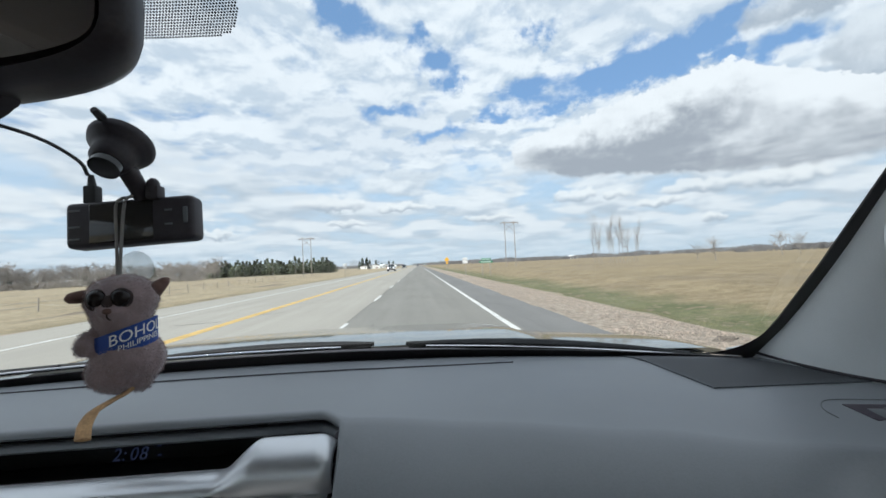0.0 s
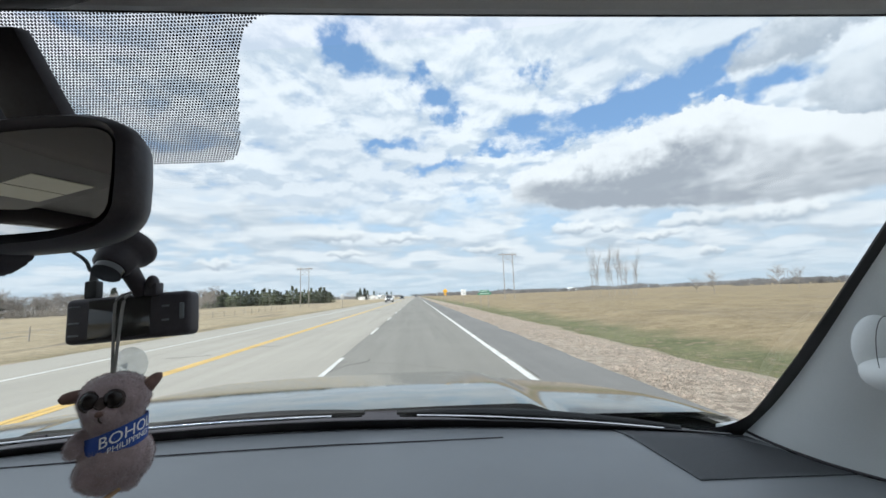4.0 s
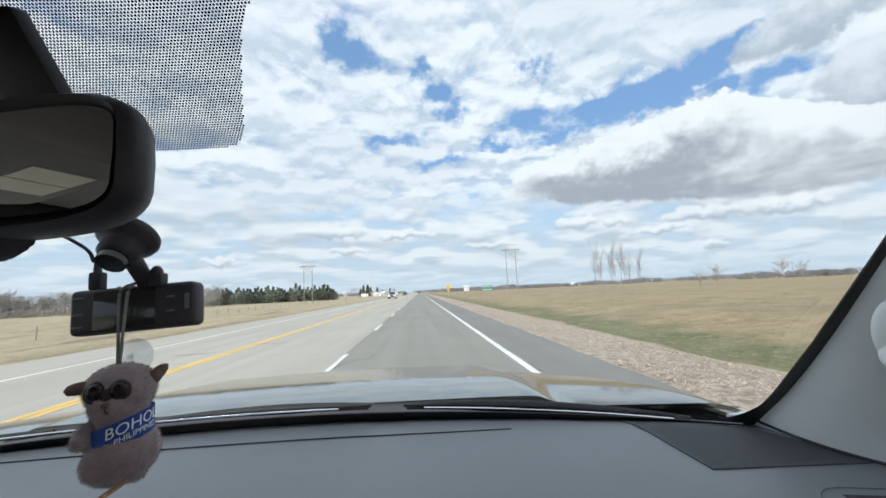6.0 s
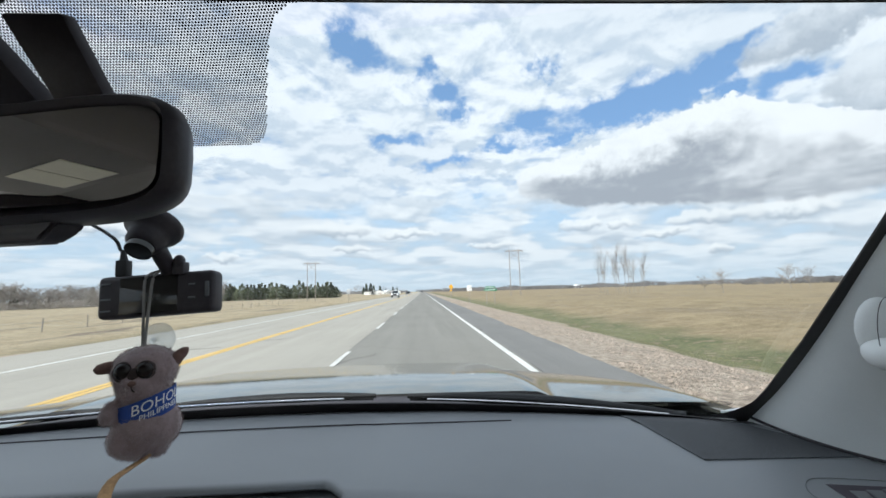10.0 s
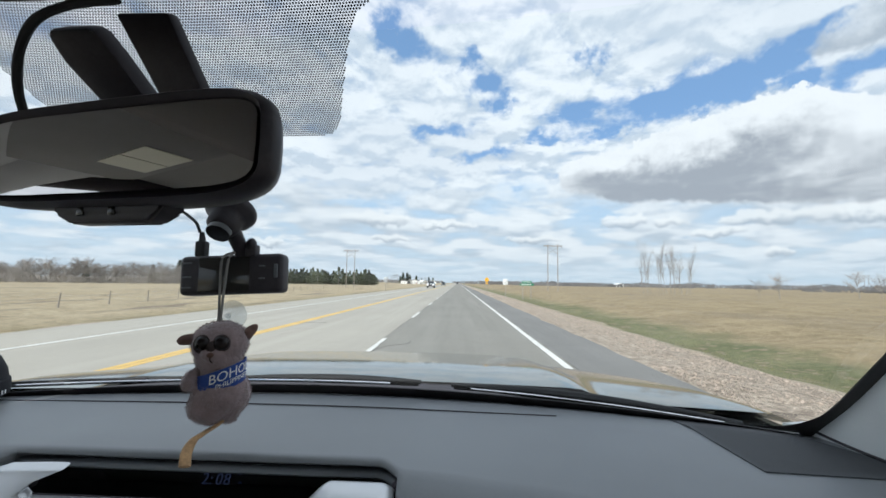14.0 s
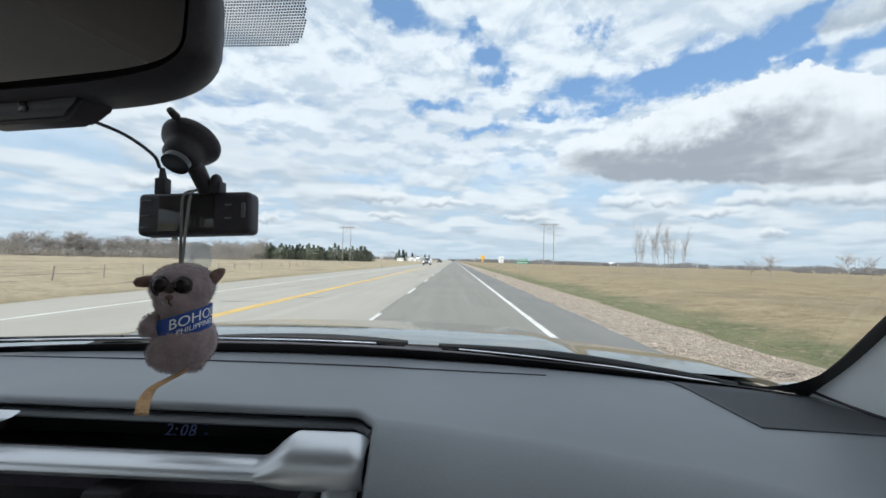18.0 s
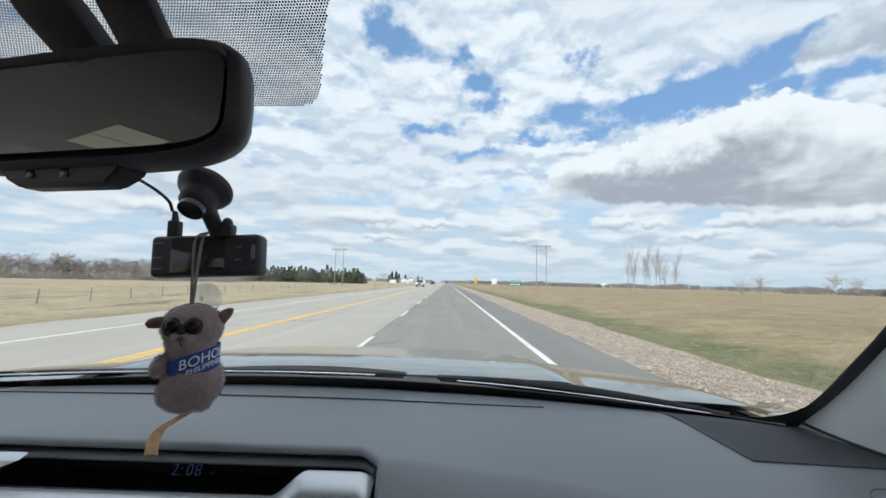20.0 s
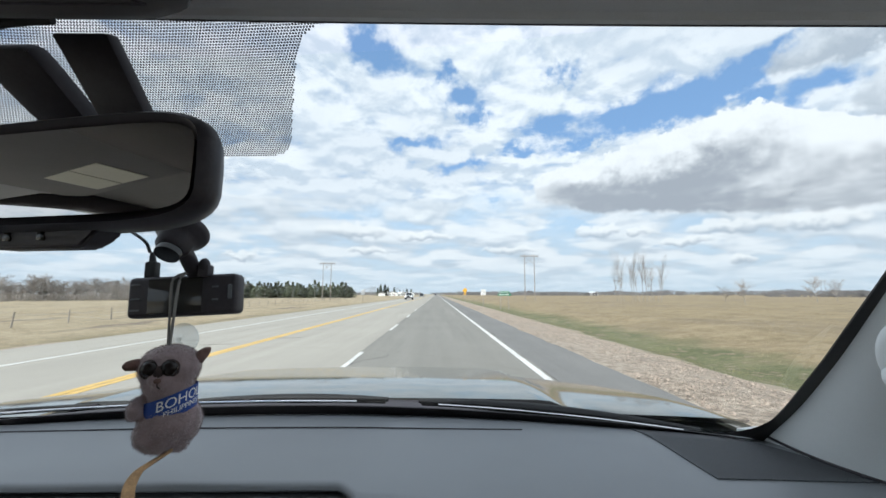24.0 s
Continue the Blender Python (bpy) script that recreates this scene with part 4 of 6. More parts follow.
# outer shell and rest of the cabin
for s in (1, -1):
    part("front_wing", sheet(lambda y, z: Vector((s * 0.953, y, 0.5 + z * ((bonnet_z(0.965, y) - 0.012) - 0.5))), lin(0.45, 1.95, 16), lin(0, 1, 6), Vector((-s * 0.02, 0, 0)), skip=lambda i, j: 6 < i < 13 and j < 3), PAINT, car)
    door = part("front_door", sheet(lambda y, z: Vector((s * (0.955 - 0.10 * max(0, z - 0.95)), y, z)), lin(0.45, -0.62, 6), lin(0.45, 1.13, 7), Vector((-s * 0.07, 0, 0))), PAINT, car, "car door with dark inner panel")
    part("door_panel", sheet(lambda y, z: Vector((s * (0.865 - 0.04 * max(0, z - 0.95)), y, z)), lin(0.44, -0.62, 6), lin(0.46, 1.12, 6), Vector((s * 0.01, 0, 0))), BLACK, door)
    part("sail_panel", slab([(0.52, 1.08), (0.48, 1.24), (0.41, 1.36), (0.34, 1.42), (0.325, 1.40), (0.352, 1.335), (0.345, 1.25), (0.340, 1.08)], lambda y, z: (s * (0.815 - 0.10 * max(0, z - 1.2)), y, z), Vector((s * 0.03, 0, 0)), 0.004), BLACK, door, "black corner panel of the door")
    part("door_top", box(min(s * 0.80, s * 0.88), max(s * 0.80, s * 0.88), -0.6, 0.45, 1.07, 1.13, 0.015), BLACK, door)
    lift = 0.045 if s < 0 else 0.0
    part("door_frame", tube([(s * 0.842, 0.50, 1.13), (s * 0.840, 0.46, 1.20), (s * 0.836, 0.425, 1.30), (s * 0.822, 0.345, 1.385 + lift), (s * 0.80, 0.235, 1.48 + lift), (s * 0.765, 0.08, 1.585 + lift), (s * 0.74, -0.12, 1.66), (s * 0.73, -0.62, 1.68)], 0.026, 10), BLACK, door, "black window frame")
    part("quarter_bar", tube([(s * 0.825, 0.340, 1.10), (s * 0.822, 0.346, 1.25), (s * 0.818, 0.352, 1.335), (s * 0.806, 0.305, 1.395), (s * 0.795, 0.25, 1.44)], 0.009, 8), DASH_LOW, door, "dark grey window channel")
    pane = part("door_window", sheet(lambda k, z: Vector((s * (0.845 - 0.26 * (z - 1.13) * 0.75), (0.40 - (z - 1.13) * 0.85) * (1 - k) - 0.60 * k, z)), lin(0, 1, 6), lin(1.13, 1.66, 6), Vector((s * 0.004, 0, 0))), GLASS, door)
    pane.visible_shadow = False
    mir = part("wing_mirror", ball((s * 1.085, 0.50, 1.205), (0.105, 0.055, 0.080), 18), BLACK, door, "black wing mirror")
    part("wing_mirror_pane", box(s * 1.085 - 0.08, s * 1.085 + 0.08, 0.445, 0.451, 1.145, 1.265, 0.02), MIRROR, mir)
    part("mirror_foot", tube([(s * 0.87, 0.45, 1.12), (s * 1.02, 0.49, 1.16)], 0.025, 8), BLACK, mir)
    part("rear_side", sheet(lambda y, z: Vector((s * (0.955 - 0.10 * max(0, z - 0.95)), y, z)), lin(-0.64, -2.55, 9), lin(0.5, 1.15, 6), Vector((-s * 0.06, 0, 0))), PAINT, car)
    part("roof_rail_side", tube([(s * 0.755, 0.02, 1.66), (s * 0.745, -0.6, 1.70), (s * 0.745, -2.5, 1.68)], 0.035, 8), PILLAR, car)
    for y in (-0.66, -1.72, -2.5):
        part("door_post", tube([(s * 0.86, y, 1.1), (s * 0.80, y, 1.4), (s * 0.745, y, 1.69)], 0.045, 8), PILLAR, car)
    for y0, y1 in ((-0.70, -1.68), (-1.76, -2.46)):
        g = part("side_window", sheet(lambda y, z: Vector((s * (0.865 - 0.2 * (z - 1.13)), y, z)), lin(y0, y1, 3), lin(1.13, 1.68, 3), Vector((s * 0.004, 0, 0))), SIDEGLASS, car)
        g.visible_shadow = False
    for y in (1.42, -1.36):
        wheel = part("wheel", loft([[(s * (0.80 + dx), y + r * math.cos(a), 0.39 + r * math.sin(a)) for a in (k * math.tau / 36 for k in range(36))] for dx, r in
                                    ((-0.12, 0.27), (-0.12, 0.37), (-0.09, 0.39), (0.09, 0.39), (0.12, 0.37), (0.12, 0.25), (0.10, 0.24))]), RUBBER, car, "black tyre")
        part("rim", loft([[(s * (0.80 + dx), y + r * math.cos(a), 0.39 + r * math.sin(a)) for a in (k * math.tau / 24 for k in range(24))] for dx, r in ((0.09, 0.24), (0.115, 0.235), (0.10, 0.18), (0.105, 0.05), (0.11, 0.03))]), SILVER, wheel)
part("roof_panel", sheet(lambda x, y: Vector((x, y, 1.755 + 0.03 * (1 - (x / 0.76) ** 2) - 0.10 * max(0, y + 0.1) ** 2)), lin(-0.76, 0.76, 11), lin(0.16, -2.58, 10), Vector((0, 0, -0.02))), PAINT, car)
part("tailgate", sheet(lambda x, z: Vector((x, -2.58 - 0.02 * (1.2 - z), z)), lin(-0.86, 0.86, 5), lin(0.5, 1.14, 4), Vector((0, 0.06, 0))), PAINT, car)
g = part("rear_window", sheet(lambda x, z: Vector((x * (1 - (z - 1.1) * 0.18), -2.57 + 0.12 * (z - 1.14), z)), [-0.82, 0, 0.82], [1.14, 1.4, 1.67], Vector((0, 0.005, 0))), GLASS, car)
g.visible_shadow = False
part("floor_pan", box(-0.90, 0.90, -2.55, 0.9, 0.42, 0.48, 0.02), FABRIC, car)
part("firewall", box(-0.86, 0.86, 0.86, 0.92, 0.40, 1.04, 0.01), BLACK, car)
part("bumper", box(-0.93, 0.93, 1.93, 2.06, 0.42, 0.72, 0.05), PAINT, car)
part("radiator_grille", box(-0.55, 0.55, 1.97, 2.03, 0.70, 0.93, 0.02), GLOSSBLACK, car)
for s in (1, -1):
    part("headlight", box(min(s * 0.58, s * 0.90), max(s * 0.58, s * 0.90), 1.90, 2.00, 0.76, 0.92, 0.03), CHROME, car, "clear headlight")

# ---- loose things in the car ----
dc = thing("dash_camera", "black dash camera hung from a suction mount on the windshield", "dash camera", (-0.016, 0.43, 1.394))
D = Matrix.Translation((-0.016, 0.436, 1.4175)) @ Euler((radians(-4), radians(-3.0), radians(2))).to_matrix().to_4x4()
inv = Matrix.Translation((0.016, -0.43, -1.394))


def dpart(name, bm, mat, parent=dc, label="", m=D):
    bmesh.ops.transform(bm, matrix=inv @ m, verts=bm.verts[:])
    return part(name, bm, mat, parent, label)


I4 = Matrix.Identity(4)
body = dpart("body", box(-0.0605, 0.0565, -0.009, 0.015, -0.0225, 0.0225, 0.0055, seg=3), BLACK)
dpart("display", box(-0.038, 0.020, -0.0096, -0.008, -0.019, 0.0195, 0.001), SCREEN, body, "dark glossy display")
for x, z, w in ((-0.051, 0.014, 0.010), (-0.051, -0.002, 0.010), (-0.051, -0.014, 0.010), (0.034, 0.008, 0.007), (0.034, -0.006, 0.007)):
    dpart("button", box(x - w / 2, x + w / 2, -0.0098, -0.008, z - 0.0009, z + 0.0009, 0.0004), DASH_LOW, body)
dpart("side_key", box(0.0475, 0.0520, -0.0102, -0.008, -0.006, 0.010, 0.001), DASH_LOW, body)
plug = dpart("plug", box(-0.0485, -0.0365, -0.003, 0.008, 0.0225, 0.041, 0.002), RUBBER, dc, "black cable plug")
dpart("strain_relief", tube([(-0.0425, 0.002, 0.040), (-0.0435, 0.002, 0.052)], [0.0042, 0.0025], 8), RUBBER, plug)
dpart("cable", tube(bend([(-0.062, 0.436, 1.466), (-0.068, 0.432, 1.480), (-0.088, 0.412, 1.497), (-0.118, 0.38, 1.506), (-0.15, 0.34, 1.508), (-0.17, 0.30, 1.500)], 6), 0.0018, 8), RUBBER, dc, "thin black cable", I4)
cup_c = on_glass(-0.009, 1.490, -0.006)
nrm = Vector((0, 0.63, 0.78)).normalized()
side_v = Vector((1, 0, 0))
up_v = nrm.cross(side_v)


def cup_ring(r, off, n=28):
    return [cup_c + nrm * off + (side_v * math.cos(k * math.tau / n) + up_v * math.sin(k * math.tau / n)) * r for k in range(n)]


mount = dpart("suction_cup", loft([cup_ring(0.0262, 0.004), cup_ring(0.0268, 0.001), cup_ring(0.025, -0.004), cup_ring(0.0195, -0.009), cup_ring(0.0165, -0.014), cup_ring(0.0158, -0.023), cup_ring(0.0125, -0.027)]), BLACK, dc, "black rubber suction cup", I4)
bm = tube([cup_c + nrm * -0.028, cup_c + nrm * -0.034], 0.012, 16)
dpart("lock_ring", bm, GLOSSBLACK, mount, "", I4)
dpart("release_tab", tube([cup_c + up_v * -0.028, cup_c + up_v * -0.038 + nrm * -0.003], [0.004, 0.003], 6), RUBBER, mount, "", I4)
dpart("arm", tube([cup_c + nrm * -0.020 + Vector((-0.001, 0, 0)), Vector((-0.008, 0.414, 1.462)), Vector((-0.009, 0.43, 1.447)), Vector((-0.010, 0.436, 1.438))], [0.009, 0.0085, 0.008, 0.0065], 10), BLACK, dc, "", I4)
dpart("knob", ball((0.0045, 0.428, 1.4515), (0.006, 0.006, 0.008), 12), BLACK, dc, "", I4)
dpart("hinge", box(-0.0015, 0.0110, 0.424, 0.437, 1.4385, 1.452, 0.002), BLACK, dc, "", I4)

cord = thing("hanging_cord", "grey looped cord slung over the dash camera holding the toy", "cord", (-0.02, 0.42, 1.36))
bm = tube(bend([(-0.0215, 0.424, 1.440), (-0.0225, 0.417, 1.432), (-0.0215, 0.4155, 1.40), (-0.0195, 0.4135, 1.366)], 5), 0.0014, 8)
tube(bend([(-0.0215, 0.424, 1.440), (-0.019, 0.445, 1.4445), (-0.017, 0.460, 1.435)], 4), 0.0014, 8, bm)
tube(bend([(-0.0125, 0.424, 1.4425), (-0.0145, 0.417, 1.434), (-0.0165, 0.415, 1.40), (-0.0175, 0.4135, 1.366)], 5), 0.0014, 8, bm)
tube(bend([(-0.0125, 0.424, 1.4425), (-0.012, 0.445, 1.4455), (-0.017, 0.460, 1.435)], 4), 0.0014, 8, bm)
bmesh.ops.translate(bm, verts=bm.verts[:], vec=(0.02, -0.42, -1.36))
part("loop", bm, CORD, cord)

cc = Vector((-0.012, 0.4235, 1.3715))
cup = thing("clear_suction_cup", "clear plastic suction cup hanging behind the toy's head", "suction cup", cc)
ringf = lambda r, y: [(r * math.cos(k * math.tau / 32), y, r * math.sin(k * math.tau / 32)) for k in range(32)]
part("disc", loft([ringf(0.0165, 0.004), ringf(0.0168, 0.0033), ringf(0.010, 0.0), ringf(0.004, -0.002), ringf(0.003, -0.006), ringf(0.001, -0.0065)]), CLEARCUP, cup)
part("knob", ball((0, -0.004, 0), 0.0022, 10), CLEARCUP, cup)


def plush():
    """A small furry toy as one mesh: body, head, paws, ears, eyes and tail."""
    c = Vector((-0.017, 0.416, 1.312))
    bm = bmesh.new()
    for p, r in (((0.0, 0.0, 0.030), (0.0300, 0.026, 0.0225)), ((0.000, -0.001, 0.016), (0.0255, 0.023, 0.018)), ((0.002, 0.0, 0.000), (0.0228, 0.021, 0.020)),
                 ((0.003, 0.001, -0.022), (0.0295, 0.026, 0.024)), ((-0.004, 0.0, -0.036), (0.023, 0.021, 0.018)), ((0.015, 0.001, -0.025), (0.0195, 0.019, 0.023)),
                 ((-0.0272, -0.012, -0.008), (0.0075, 0.008, 0.0095)), ((-0.025, -0.008, -0.003), (0.008, 0.008, 0.009)), ((-0.006, -0.023, 0.022), (0.011, 0.007, 0.007)), ((0.0, 0.0, 0.036), (0.0285, 0.024, 0.018)),
                 ((-0.016, -0.005, -0.033), (0.013, 0.014, 0.015)), ((0.012, 0.002, -0.044), (0.012, 0.012, 0.012))):
        ball(p, r, 18, bm)
    me = bpy.data.meshes.new("plush")
    bm.to_mesh(me)
    ob = new("plush", me)
    mod = ob.modifiers.new("skin", "REMESH")
    mod.mode, mod.voxel_size = "VOXEL", 0.0022
    me2 = bpy.data.meshes.new_from_object(ob.evaluated_get(bpy.context.evaluated_depsgraph_get()))
    bpy.data.objects.remove(ob)
    bm.free()
    bm = bmesh.new()
    bm.from_mesh(me2)
    for _ in range(4):
        bmesh.ops.smooth_vert(bm, verts=bm.verts[:], factor=0.5, use_axis_x=True, use_axis_y=True, use_axis_z=True)
    bm.normal_update()
    rnd = random.Random(4)
    for v in bm.verts:
        v.co += v.normal * (noise.noise(v.co * 260) * 0.0007 + noise.noise(v.co * 90) * 0.0006)
    skin = [(f.calc_center_median(), f.normal.copy()) for f in bm.faces]
    # short pile
    for p, n in skin:
        for _ in range(2):
            d = (n + Vector((rnd.uniform(-.7, .7), rnd.uniform(-.7, .7), rnd.uniform(-.9, .4)))).normalized() * rnd.uniform(0.0014, 0.0032)
            q = p + Vector((rnd.uniform(-1, 1), rnd.uniform(-1, 1), rnd.uniform(-1, 1))) * 0.0009
            w = d.cross(Vector((rnd.uniform(-1, 1), 1, rnd.uniform(-1, 1)))).normalized() * 0.00022
            f = bm.faces.new([bm.verts.new(x) for x in (q - w, q + w, q + d)])
    bm.faces.ensure_lookup_table()

    def extra(make, idx):
        n0 = len(bm.faces)
        make(bm)
        bm.faces.ensure_lookup_table()
        for f in bm.faces[n0:]:
            f.material_index = idx
    # ears, eyes, muzzle, tail
    for e in ([(-0.024, 0.0, 0.036), (-0.030, -0.001, 0.036), (-0.035, -0.002, 0.0355), (-0.040, -0.003, 0.035), (-0.043, -0.003, 0.035)],
              [(0.022, 0.002, 0.035), (0.027, 0.002, 0.039), (0.031, 0.003, 0.043), (0.0355, 0.003, 0.047), (0.038, 0.003, 0.049)]):
        wide = [0.0060, 0.0062, 0.0060, 0.0048, 0.001] if e[0][0] < 0 else [0.0110, 0.0105, 0.0088, 0.0058, 0.001]
        extra(lambda b: tube(bend(e, 3), [lerp_line(i / 3, list(enumerate(wide))) for i in range(13)], 12, b, 0.95 if e[0][0] < 0 else 0.6), 1)
    for x, y in ((-0.0150, -0.0212), (0.0030, -0.0240)):
        extra(lambda b: ball((x, y, 0.0335), (0.0080, 0.0062, 0.0080), 18, b), 2)
        extra(lambda b: ball((x, y + 0.0026, 0.0325), (0.0099, 0.0058, 0.0100), 18, b), 4)
    extra(lambda b: ball((-0.0060, -0.0235, 0.0290), (0.0058, 0.0050, 0.0075), 14, b), 4)
    extra(lambda b: ball((-0.0062, -0.0292, 0.0228), (0.0036, 0.0026, 0.0026), 10, b), 1)
    extra(lambda b: tube(bend([(-0.0062, -0.0300, 0.0205), (-0.0060, -0.0296, 0.0175), (-0.0040, -0.0285, 0.0150)], 3), 0.0007, 6, b), 4)
    back = Matrix.Rotation(radians(-25), 3, "Z")
    tail = [back @ (p - c) for p in bend([(0.001, 0.417, 1.273), (-0.0085, 0.412, 1.2605), (-0.018, 0.401, 1.2545), (-0.0235, 0.388, 1.2500), (-0.0215, 0.376, 1.2435), (-0.0165, 0.367, 1.2345)], 5)]
    nt = len(tail)
    extra(lambda b: tube(tail, [0.0042 + 0.0016 * (i / nt) for i in range(nt)], 9, b, 0.45), 3)
    for v in bm.verts:                 # a slim figure
        v.co.x *= 0.94
    ob = part("plush_toy", bm, [FUR, FURDARK, EYE, TAIL, EYEPATCH], None)
    ob.location = c
    ob.rotation_euler = (0, 0, radians(25))
    return tagged(ob, "small greyish plush animal toy with big dark eyes and tan tail", "plush toy")


EYE = surf("toy_eye", (0.012, 0.008, 0.007), 0.22, var=0.1, scale=50, fine=200, bump=0.0, spec=0.25)
plush()

scarf = thing("scarf", "blue printed ribbon tied round the plush toy", "scarf", (-0.015, 0.416, 1.3065))
scarf.rotation_euler = (0, 0, radians(25))


def wrap(x, z, off=0.0):
    """Bends a flat strip round the toy's chest, rising to one side."""
    a = x / 0.0262
    r = 0.0247 + off
    return Vector((r * math.sin(a), -r * 0.86 * math.cos(a), z + 0.34 * r * math.sin(a)))


part("ribbon", sheet(lambda x, z: wrap(x, z), lin(-0.0875, 0.0875, 60), lin(-0.0120, 0.0112, 6), Vector((0, 0.0003, 0.0))), BLUE, scarf)
for txt, size, zc in (("BOHOL", 0.0140, 0.0033), ("PHILIPPINES", 0.0072, -0.0055)):
    bm = words(txt, size, 0.0001)
    bmesh.ops.triangulate(bm, faces=bm.faces[:])
    for v in bm.verts:
        off = 0.0005 - v.co.y
        v.co = wrap(v.co.x + (0.0145 if size > 0.01 else 0.0165), v.co.z + zc, off)
    part("lettering", bm, WHITE, scarf, "white printed letters", smooth=False)

cap = thing("knit_cap", "black knitted cap with small white print lying on the dashboard", "cap", (-0.59, 0.60, 1.212))
bm = loft([[((0.088 * s) * math.cos(a), (0.088 * s) * math.sin(a) * 0.9, z + 0.004 * math.sin(3 * a)) for a in (k * math.tau / 40 for k in range(40))] for s, z in
           ((0.97, 0.0), (1.0, 0.006), (1.0, 0.024), (0.97, 0.040), (0.86, 0.060), (0.66, 0.076), (0.38, 0.085), (0.10, 0.088))])
part("crown", bm, KNIT, cap)
part("brim", loft([[((0.092 * s) * math.cos(a), (0.092 * s) * math.sin(a) * 0.9, z) for a in (k * math.tau / 40 for k in range(40))] for s, z in ((0.94, -0.001), (0.985, 0.003), (1.0, 0.012), (0.985, 0.026), (0.93, 0.029))]), KNIT, cap)
for i, (w, h) in enumerate(((0.003, 0.009), (0.003, 0.006), (0.003, 0.006), (0.003, 0.006))):
    a0 = 0.10 + i * 0.085
    part("print_bar", slab([(0, 0), (w, 0), (w, h), (0, h)], lambda u, v: (0.0935 * math.cos(a0 + u / 0.092), 0.0935 * 0.9 * math.sin(a0 + u / 0.092), 0.006 + v), Vector((-0.0006, 0.0, 0))), WHITE, cap, smooth=False)


# ---- ground, road and fields ----
def ground_material():
    """Verge and fields: clay, new grass, dead grass and ploughed soil in long strips with ragged borders."""
    m = bpy.data.materials.new("verge_and_fields")
    m.use_nodes = True
    T = m.node_tree
    p = T.nodes["Principled BSDF"]
    v = nd(T, "ShaderNodeTexCoord").outputs["Object"]
    s = nd(T, "ShaderNodeSeparateXYZ", {0: v})
    x, y, _ = s.outputs
    big = noise_of(T, v, 0.035, 5.0, 0.6)
    mid = noise_of(T, v, 0.35, 6.0, 0.62)
    fine = noise_of(T, v, 7.0, 6.0, 0.7)
    xr = mt(T, "ADD", x, mt(T, "MULTIPLY", mt(T, "SUBTRACT", mid, 0.5), 7.0))
    stretched = nd(T, "ShaderNodeCombineXYZ", {0: mt(T, "MULTIPLY", x, 0.10), 1: mt(T, "MULTIPLY", y, 0.012), 2: 0.0}).outputs[0]
    rows = noise_of(T, stretched, 4.0, 5.0, 0.6)
    mid2 = noise_of(T, v, 1.7, 8.0, 0.68)
    k = mt(T, "ADD", mt(T, "MULTIPLY", fine, 0.32), mt(T, "ADD", mt(T, "MULTIPLY", mid, 0.28), mt(T, "MULTIPLY", mid2, 0.40)))
    straw = mixc(T, step(T, k, 0.40, 0.60), (0.212, 0.168, 0.106), (0.362, 0.294, 0.190))
    soil = mixc(T, step(T, k, 0.40, 0.60), (0.150, 0.123, 0.098), (0.255, 0.214, 0.172))
    green = mixc(T, step(T, k, 0.40, 0.60), (0.105, 0.115, 0.062), (0.208, 0.208, 0.120))
    lumps = noise_of(T, v, 6.5, 3.0, 0.7)
    clay = mixc(T, step(T, mt(T, "ADD", mt(T, "MULTIPLY", lumps, 0.6), mt(T, "MULTIPLY", k, 0.4)), 0.41, 0.58), (0.258, 0.213, 0.174), (0.470, 0.402, 0.330))
    sand = mixc(T, step(T, k, 0.36, 0.64), (0.335, 0.285, 0.225), (0.430, 0.370, 0.295))
    clay = mixc(T, step(T, xr, 6.6, 7.8), clay, sand)
    field = mixc(T, step(T, mt(T, "ADD", mt(T, "MULTIPLY", rows, 0.35), mt(T, "ADD", mt(T, "MULTIPLY", big, 0.5), mt(T, "MULTIPLY", mid2, 0.35))), 0.57, 0.78), straw, soil)
    green = mixc(T, step(T, mid2, 0.36, 0.48), mixc(T, 0.5, clay, straw), green)
    # right side, outwards from the road
    col = mixc(T, step(T, xr, 9.2, 10.2), clay, green)
    col = mixc(T, step(T, xr, 12.5, 16.0), col, field)
    # left side
    left = mixc(T, step(T, xr, -13.0, -15.5), clay, mixc(T, step(T, mid, 0.4, 0.62), mixc(T, 0.5, green, straw), straw))
    pale = mixc(T, step(T, k, 0.40, 0.60), (0.275, 0.228, 0.155), (0.450, 0.382, 0.268))
    left = mixc(T, step(T, xr, -20.0, -24.0), left, mixc(T, step(T, rows, 0.52, 0.68), pale, soil))
    col = mixc(T, step(T, x, -2.0, -3.0), col, left)
    T.links.new(col, p.inputs["Base Color"])
    p.inputs["Roughness"].default_value = 0.95
    p.inputs["Specular IOR Level"].default_value = 0.1
    T.links.new(nd(T, "ShaderNodeBump", {"Strength": 0.8, "Distance": 0.12, "Height": mt(T, "ADD", mt(T, "ADD", fine, mid), mt(T, "MULTIPLY", lumps, 0.8))}).outputs[0], p.inputs["Normal"])
    return m


PROFILE = [(-4000, -1.5), (-900, -1.2), (-300, -1.0), (-90, -0.9), (-40, -0.9), (-26, -1.1), (-20, -1.3), (-16, -0.9), (-12.5, -0.25), (-10.9, -0.07), (-9, -0.10), (3.0, -0.10), (3.85, -0.07), (5.0, -0.16), (6.8, -0.42), (8.8, -0.95),
           (11.5, -1.45), (14.5, -1.25), (19, -0.75), (30, -0.55), (60, -0.6), (130, -0.7), (300, -0.9), (900, -1.2), (4000, -1.5)]


